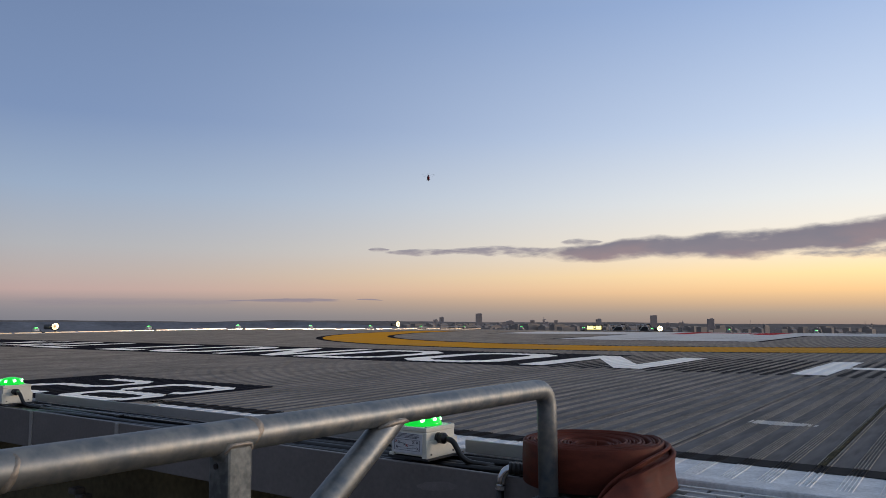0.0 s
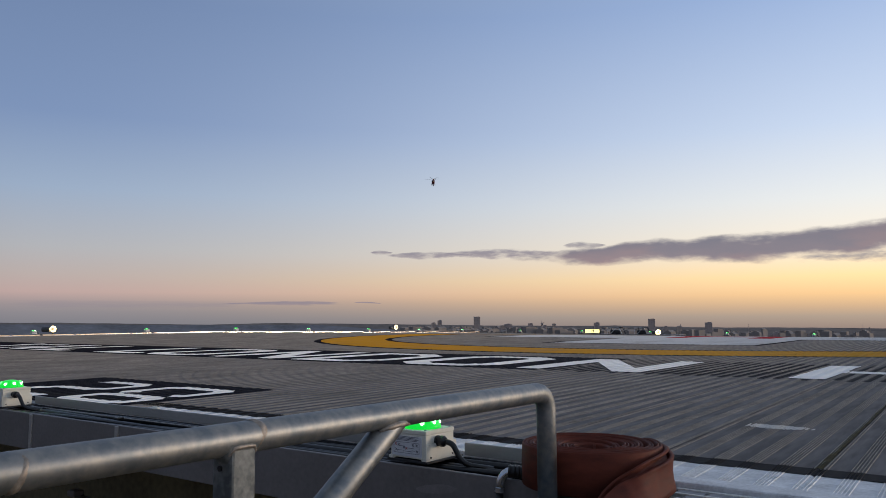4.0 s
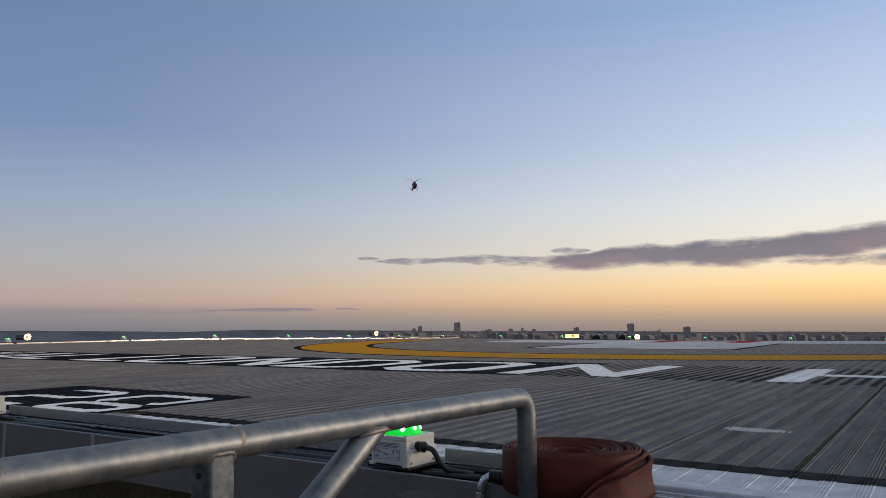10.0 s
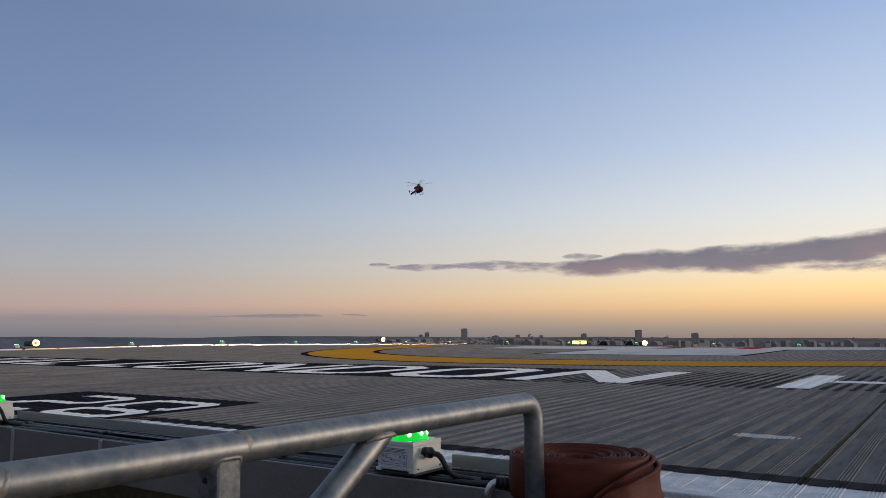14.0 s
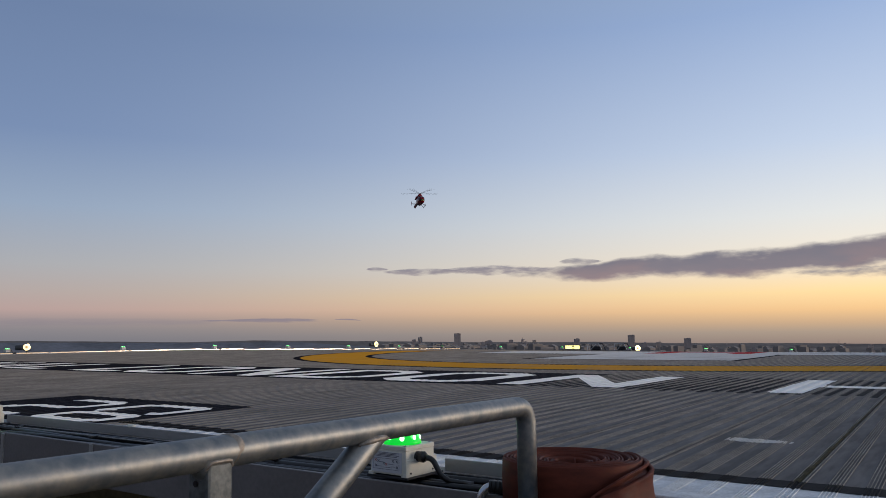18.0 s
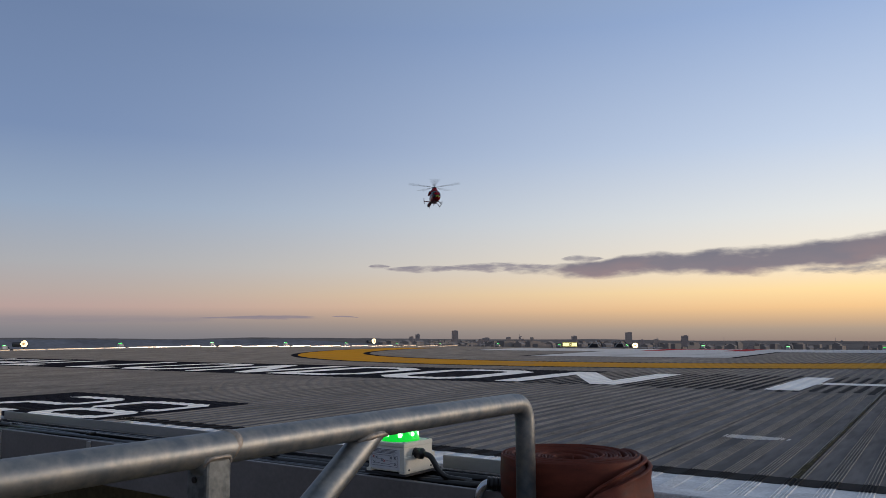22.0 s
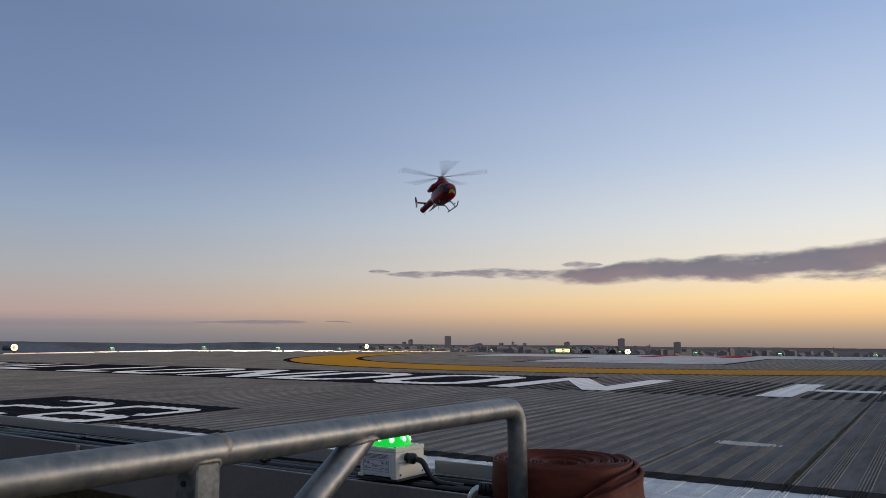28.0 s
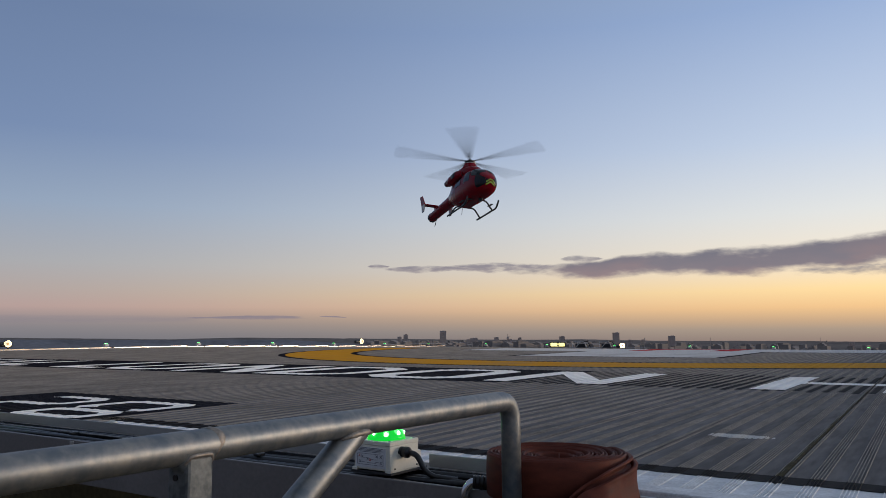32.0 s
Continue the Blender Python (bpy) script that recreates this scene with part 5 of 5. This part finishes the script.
CLOUDS = [
    cloud("cloud", "long mauve-grey cloud bank low in the dusk sky", -32.2, 22.0,
          edge_line(-32.2, 22.0, [(-32.2, 4.32), (-30.3, 4.04), (-27, 3.82), (-24.1, 3.74), (-20.5, 3.90), (-17.8, 3.80), (-15.5, 3.60), (-13.2, 3.60), (-11.5, 3.92), (-9.2, 3.98), (-5.9, 4.14), (0, 4.2), (22, 4.0)]),
          edge_line(-32.2, 22.0, [(-32.2, 4.46), (-30.3, 4.84), (-27.2, 5.24), (-24.6, 5.32), (-23.0, 5.76), (-20.0, 5.88), (-18.6, 5.76), (-15.7, 6.02), (-13.7, 6.02), (-10.6, 6.18), (-8.4, 6.36), (-5.9, 6.62), (0, 7.1), (22, 7.6)]),
          "mauve_cloud", cols=200),
    cloud("cloud", "low grey cloud under a bright slit in the bank", -13.6, 22.0,
          edge_line(-13.6, 22.0, [(-13.6, 3.76), (-11.3, 3.70), (-9.2, 3.66), (-6.0, 3.40), (22, 3.2)]), edge_line(-13.6, 22.0, [(-13.6, 4.16), (-11.3, 4.42), (-9.2, 4.30), (-6.0, 4.50), (0, 4.5), (22, 4.3)]), "puff_cloud", cols=90),
    cloud("cloud", "thin mauve cloud streak trailing from the bank", -37.2, -27.2, edge_line(-37.2, -27.2, [(-37.2, 4.76), (-32.7, 4.36), (-27.2, 4.46)]), edge_line(-37.2, -27.2, [(-37.2, 4.90), (-32.7, 5.32), (-27.2, 5.06)]), "thin_cloud"),
    cloud("cloud", "thin wispy grey cloud streak", -41.0, -34.2, lambda u: 4.72 - 0.30 * math.sin(math.pi * u), lambda u: 4.78 + 0.32 * math.sin(math.pi * u), "thin_cloud"),
    cloud("cloud", "small wispy grey cloud streak", -41.9, -40.1, lambda u: 4.92 - 0.22 * math.sin(math.pi * u), lambda u: 4.96 + 0.22 * math.sin(math.pi * u ** 0.8), "thin_cloud"),
    cloud("cloud", "small grey cloud above the bank", -27.6, -24.2, lambda u: 5.26 - 0.26 * math.sin(math.pi * u), lambda u: 5.34 + 0.36 * math.sin(math.pi * u ** 0.8), "puff_cloud"),
]
cloud("cloud", "faint flat cloud streak near the horizon", -52.6, -43.4, lambda u: 1.18 - 0.14 * math.sin(math.pi * u ** 1.6), lambda u: 1.26 + 0.20 * math.sin(math.pi * u ** 1.5), "faint_cloud")
cloud("cloud", "faint thin cloud streak near the horizon", -42.8, -40.6, lambda u: 1.26 - 0.10 * u, lambda u: 1.30 + 0.10 * math.sin(math.pi * u) - 0.10 * u, "faint_cloud")
cloud("cloud", "faint long cloud layer low over the horizon", -66.0, -50.0, lambda u: 0.8, lambda u: 1.5, "veil_cloud")


# ---- helicopter: x forward, y to its left, rotor hub above the origin ----
FUSE = [(2.98, -0.30, 0.10, 0.10), (2.92, -0.31, 0.34, 0.30), (2.72, -0.30, 0.54, 0.52), (2.3, -0.17, 0.72, 0.78), (1.75, -0.06, 0.81, 0.93), (1.1, 0.02, 0.85, 1.01),
        (0.2, 0.05, 0.85, 1.03), (-0.8, 0.05, 0.82, 0.95), (-1.6, 0.12, 0.69, 0.76), (-2.3, 0.16, 0.48, 0.48), (-2.9, 0.18, 0.34, 0.34)]


def fuse_at(x):
    for a, b in zip(FUSE, FUSE[1:]):
        if b[0] <= x <= a[0]:
            t = (a[0] - x) / (a[0] - b[0])
            return tuple(p + (q - p) * t for p, q in zip(a[1:], b[1:]))
    return FUSE[-1][1:]


def skin(x, deg, grow=0.0):
    zc, hw, hh = fuse_at(x)
    c, s, e = math.cos(radians(deg)), math.sin(radians(deg)), 2 / 2.5
    return Vector((x, math.copysign(abs(c) ** e, c) * (hw + grow), zc + math.copysign(abs(s) ** e, s) * (hh + grow)))


def loft(sections, segs=56, power=2.5):
    bm = bmesh.new()
    e, prev, first = 2 / power, None, None
    for x, zc, hw, hh in sections:
        row = []
        for k in range(segs):
            c, s = math.cos(2 * math.pi * k / segs), math.sin(2 * math.pi * k / segs)
            row.append(bm.verts.new((x, math.copysign(abs(c) ** e, c) * hw, zc + math.copysign(abs(s) ** e, s) * hh)))
        if prev:
            for k in range(segs):
                bm.faces.new((prev[k], prev[(k + 1) % segs], row[(k + 1) % segs], row[k]))
        else:
            first = row
        prev = row
    bm.faces.new(first)
    bm.faces.new(prev[::-1])
    return bm


def skin_panel(xa, xb, da, db, grow=0.012, nx=8, na=8):
    """A thin panel that follows the fuselage between two stations and two angles."""
    bm = bmesh.new()
    top = [[bm.verts.new(skin(xa + (xb - xa) * i / nx, da + (db - da) * j / na, grow)) for j in range(na + 1)] for i in range(nx + 1)]
    low = [[bm.verts.new(skin(xa + (xb - xa) * i / nx, da + (db - da) * j / na, -0.02)) for j in range(na + 1)] for i in range(nx + 1)]
    for g in (top, low):
        for i in range(nx):
            for j in range(na):
                bm.faces.new((g[i][j], g[i + 1][j], g[i + 1][j + 1], g[i][j + 1]))
    return bm


heli = thing("helicopter", pose(-25, 42, 9.6), "glossy red twin-engine rescue helicopter in flight with lime chevrons", "helicopter")
body = part("fuselage", loft(FUSE), "heli_red", heli, "glossy red cabin", smooth=True)
def nose_x(y, z):
    """The foremost station at which the fuselage reaches (y, z)."""
    x = 2.98
    while x > 1.5:
        zc, hw, hh = fuse_at(x)
        if (abs(y) / hw) ** 2.5 + (abs(z - zc) / hh) ** 2.5 <= 1:
            break
        x -= 0.01
    return x


def skin_patch(rear, front, da, db, grow=0.016, nx=14, na=14):
    """A panel on the fuselage whose rear edge runs as rear(u) over the angles."""
    bm = bmesh.new()
    grids = []
    for g in (grow, -0.03):
        grids.append([[bm.verts.new(skin(rear(j / na) + (front - rear(j / na)) * i / nx, da + (db - da) * j / na, g)) for j in range(na + 1)] for i in range(nx + 1)])
    for g in grids:
        for i in range(nx):
            for j in range(na):
                bm.faces.new((g[i][j], g[i + 1][j], g[i + 1][j + 1], g[i][j + 1]))
    return bm


for da, db in ((20, 87), (160, 93)):
    part("windscreen", skin_patch(lambda u: 1.80 - 0.44 * u, 2.50, da, db), "heli_glass", body, "dark tinted windscreen pane", smooth=True)
for da, db in ((4, 42), (176, 138)):
    part("door_window", skin_patch(lambda u: 0.92 + 0.06 * u, 1.62, da, db), "heli_glass", body, "dark cockpit door window", smooth=True)
    part("side_window", skin_patch(lambda u: -0.50, 0.34, da, db), "heli_glass", body, "dark cabin door window", smooth=True)
for da, db in ((0, 46), (180, 134)):
    part("window_frame", skin_patch(lambda u: 0.84, 0.90, da, db, grow=0.010), "heli_dark", body)
for da, db in ((-30, 36), (210, 144)):
    part("nose_panel", skin_patch(lambda u: 2.62 - 0.36 * math.sin(math.pi * min(1.0, 0.25 + 0.62 * u)), 2.975, da, db), "heli_glass", body, "black glossy nose panel", smooth=True)
for z0 in (-0.13, -0.30):
    for s in (1, -1):
        bm = bmesh.new()
        prev = None
        for k in range(7):
            yy = s * 0.30 * k / 6
            row = []
            for lift in (0.025, -0.03):
                for zz in (z0 - 0.21 * k / 6, z0 - 0.095 - 0.21 * k / 6):
                    row.append(bm.verts.new((nose_x(yy, zz) + lift + 0.012, yy, zz)))
            row = [row[0], row[1], row[3], row[2]]
            if prev:
                for q in range(4):
                    bm.faces.new((prev[q], prev[(q + 1) % 4], row[(q + 1) % 4], row[q]))
            prev = row
        part("chevron", bm, "heli_green", body, "lime yellow chevron stripe")
for s in (1, -1):
    part("door_seam", skin_panel(0.62, 0.645, 90 - s * 130, 90 - s * 45, grow=0.006), "heli_dark", body)
    part("door_seam", skin_panel(-0.62, -0.595, 90 - s * 130, 90 - s * 45, grow=0.006), "heli_dark", body)
for s in (1, -1):
    part("door_handle", box(0.3, s * 0.845, -0.12, 0.16, 0.03, 0.03, bevel=0.008), "heli_dark", body)
    part("door_rail", box(-0.9, s * 0.81, -0.02, 1.2, 0.025, 0.03, bevel=0.006), "heli_dark", body)
part("belly_tray", box(0.0, 0, -0.955, 1.5, 0.6, 0.05, bevel=0.02), "heli_red", body)
part("cowling", loft([(1.35, 0.88, 0.22, 0.14), (0.8, 1.06, 0.50, 0.32), (0.1, 1.17, 0.64, 0.46), (-0.9, 1.16, 0.66, 0.47), (-1.8, 0.97, 0.50, 0.37), (-2.5, 0.58, 0.26, 0.18)]), "heli_red", heli, "red engine cowling", smooth=True)
for s in (1, -1):
    nac = part("engine_nacelle", tube([(0.1, s * 0.52, 1.02), (-0.3, s * 0.64, 1.02), (-1.3, s * 0.66, 1.0), (-1.9, s * 0.70, 0.97)], [0.22, 0.31, 0.32, 0.24], 20), "heli_red", heli, smooth=True)
    part("exhaust", tube([(-1.8, s * 0.69, 0.97), (-2.1, s * 0.76, 0.96)], [0.2, 0.19], 18), "heli_dark", nac, smooth=True)
    part("exhaust_shroud", tube([(-0.35, s * 0.645, 1.05), (-0.9, s * 0.66, 1.05)], [0.318, 0.325], 20), "heli_dark", nac, smooth=True)
    part("intake", tube([(0.14, s * 0.51, 1.02), (-0.1, s * 0.55, 1.02)], [0.17, 0.18], 16), "heli_dark", nac)
mast = part("mast_fairing", lathe([(0.62, 1.40), (0.50, 1.53), (0.43, 1.68), (0.40, 1.78)], 28), "heli_red", heli, "red mast fairing", smooth=True)
part("mast_ring", lathe([(0.405, 1.745), (0.415, 1.80), (0.30, 1.815)], 28), "heli_white", mast)
part("mast", tube([(0, 0, 1.78), (0, 0, 1.95)], 0.09, 14), "heli_dark", mast)
boom = part("tail_boom", tube([(-2.2, 0, 0.18), (-2.9, 0, 0.16), (-4.8, 0, 0.06), (-6.1, 0, -0.03), (-6.55, 0, -0.06), (-6.72, 0, -0.07)], [0.43, 0.38, 0.335, 0.315, 0.335, 0.25], 24), "heli_red", heli, "red tail boom", smooth=True)
part("thruster_slot", tube([(-6.3, 0, -0.045), (-6.5, 0, -0.055)], 0.338, 24), "heli_dark", boom)
part("tail_bumper", tube([(-5.6, 0, -0.2), (-5.9, 0, -0.75), (-6.05, 0, -0.78)], 0.022, 8), "heli_dark", boom)
stab = part("stabiliser", box(-5.55, 0, 0.5, 0.5, 2.08, 0.07, bevel=0.03), "heli_red", heli, "red horizontal stabiliser")
for s in (1, -1):
    bm = bmesh.new()
    for za, zb, xa, xb in ((0.5, 1.22, 0.6, 0.34),):
        q = [(-5.9 + xa, za), (-6.5 + xa, za), (-6.55 + xb, zb), (-6.15 + xb, zb)]
        rows = [[bm.verts.new((x, s * 1.04 + o, z)) for x, z in q] for o in (-0.035, 0.035)]
        bm.faces.new(rows[0])
        bm.faces.new(rows[1][::-1])
        for k in range(4):
            bm.faces.new((rows[0][k], rows[1][k], rows[1][(k + 1) % 4], rows[0][(k + 1) % 4]))
    fin = part("fin", bm, "heli_red", stab, "red upper end fin")
    bm = bmesh.new()
    q = [(-5.32, 0.495), (-5.9, 0.495), (-5.82, 0.0), (-5.5, 0.0)]
    rows = [[bm.verts.new((x, s * 1.04 + o, z)) for x, z in q] for o in (-0.033, 0.033)]
    bm.faces.new(rows[0])
    bm.faces.new(rows[1][::-1])
    for k in range(4):
        bm.faces.new((rows[0][k], rows[1][k], rows[1][(k + 1) % 4], rows[0][(k + 1) % 4]))
    part("stabiliser_pylon", box(-5.55, s * 0.12, 0.34, 0.45, 0.06, 0.34), "heli_red", stab)
    part("fin", bm, "heli_white", stab, "pale lower end fin")
for s in (1, -1):
    skid = part("skid", tube(rounded([(1.95, s * 1.05, -1.08), (1.62, s * 1.05, -1.5), (-1.2, s * 1.05, -1.5)], 0.25, 6), 0.055, 12), "heli_dark", heli, "dark landing skid", smooth=True)
    part("boarding_step", box(0.9, s * 0.98, -1.12, 0.55, 0.16, 0.04, bevel=0.01), "heli_dark", skid)
for xx in (1.05, -0.75):
    part("cross_tube", tube(rounded([(xx, -1.05, -1.5), (xx, -0.62, -0.92), (xx, 0.62, -0.92), (xx, 1.05, -1.5)], 0.2, 6), 0.05, 12), "heli_dark", heli, smooth=True)
part("search_lamp", lathe([(0.12, 0), (0.14, 0.06), (0.1, 0.16)], 16), "heli_dark", heli, m=pose(1.6, 0, -1.0, 180, 0, 0))
part("antenna", tube([(-1.2, 0.0, -0.85), (-1.3, 0.0, -1.25)], 0.018, 8), "heli_dark", heli)

rotor = part("main_rotor", lathe([(0.16, -0.13), (0.33, -0.08), (0.35, 0.0), (0.20, 0.07), (0.10, 0.14)], 24), "heli_dark", heli, "dark rotor hub with five blades", m=pose(0, 0, 1.95))
for k in range(5):
    bm = bmesh.new()
    secs = [(0.20, 0.05, 0.05, 0.0), (0.55, 0.06, 0.045, 0.004), (0.85, 0.135, 0.02, 0.01), (4.66, 0.135, 0.012, 0.06), (4.93, 0.07, 0.008, 0.065)]
    prev = None
    for r, hw, ht, droop in secs:
        z = math.tan(radians(4.5)) * r - droop
        row = [bm.verts.new((r, y, z + zz)) for y, zz in ((-hw, 0), (-hw * 0.4, ht), (hw * 0.5, ht), (hw, 0), (hw * 0.5, -ht * 0.5), (-hw * 0.4, -ht * 0.5))]
        if prev:
            for j in range(6):
                bm.faces.new((prev[j], prev[(j + 1) % 6], row[(j + 1) % 6], row[j]))
        else:
            bm.faces.new(row)
        prev = row
    bm.faces.new(prev[::-1])
    part("rotor_blade", bm, "blade", rotor, m=pose(0, 0, 0, 0, 0, 72 * k))


def motions():
    # seconds; place; heading, nose-up and roll in degrees
    flight = [
        (0.0, -318.63, 418.38, 95.95, -52.7, 4.0, 0.0),
        (3.0, -280.45, 373.32, 84.90, -53.1, 4.0, 0.0),
        (6.0, -243.35, 327.46, 73.52, -52.5, 4.5, 0.0),
        (9.0, -201.02, 270.32, 61.80, -46.5, 4.5, 0.0),
        (11.0, -180.39, 241.45, 55.75, -40.2, 3.0, 0.0),
        (13.0, -162.05, 215.79, 50.50, -29.1, 2.0, 0.0),
        (16.5, -129.95, 174.86, 40.25, -37.4, 2.5, 0.0),
        (19.0, -104.60, 143.75, 31.54, -44.0, 3.0, 0.0),
        (21.0, -87.97, 124.05, 27.56, -45.2, 3.0, 0.0),
        (22.0, -80.26, 114.46, 25.28, -45.0, 3.0, 0.0),
        (23.0, -73.48, 105.29, 23.65, -44.6, 3.0, 0.0),
        (25.0, -61.07, 88.73, 19.96, -43.4, 3.5, 0.0),
        (28.0, -44.73, 66.37, 15.48, -36.3, 4.5, 0.0),
        (30.0, -33.42, 51.99, 12.02, -35.6, 6.0, -1.0),
        (31.0, -28.98, 46.38, 10.66, -35.5, 7.5, -2.5),
        (32.0, -25.20, 41.20, 9.41, -33.6, 7.0, -4.0),
    ]
    walk(heli, [(t, pose(x, y, z, roll, -up, head)) for t, x, y, z, head, up, roll in flight])
    # five blades at about 6.5 turns a second
    spin = [(0.0, 0.0), (21.0, 49342.0), (22.0, 51687.0), (23.0, 54041.0), (24.0, 56386.0), (28.0, 65798.5), (29.0, 68157.0), (30.0, 70510.0), (31.0, 72851.0), (32.0, 75210.0)]
    times, angles = [s[0] for s in spin], [s[1] for s in spin]
    rows = []
    for i in range(32 * FPS + 1):
        t = i / FPS
        rows.append((t, pose(0, 0, 1.95, 0, 0, float(np.interp(t, times, angles)))))
    walk(rotor, rows)
    # clouds drift slowly towards the glow
    for c in CLOUDS:
        a = math.atan2(c.location.x, c.location.y)
        start = c.location.copy()
        r = math.hypot(start.x, start.y)
        rows = []
        for t in (0.0, 8.0, 16.0, 24.0, 32.0):
            d = radians(2.65) * t / 32.0
            rows.append((t, pose(r * math.sin(a + d), r * math.cos(a + d), start.z, 0, 0, -math.degrees(d))))
        walk(c, rows)


motions()
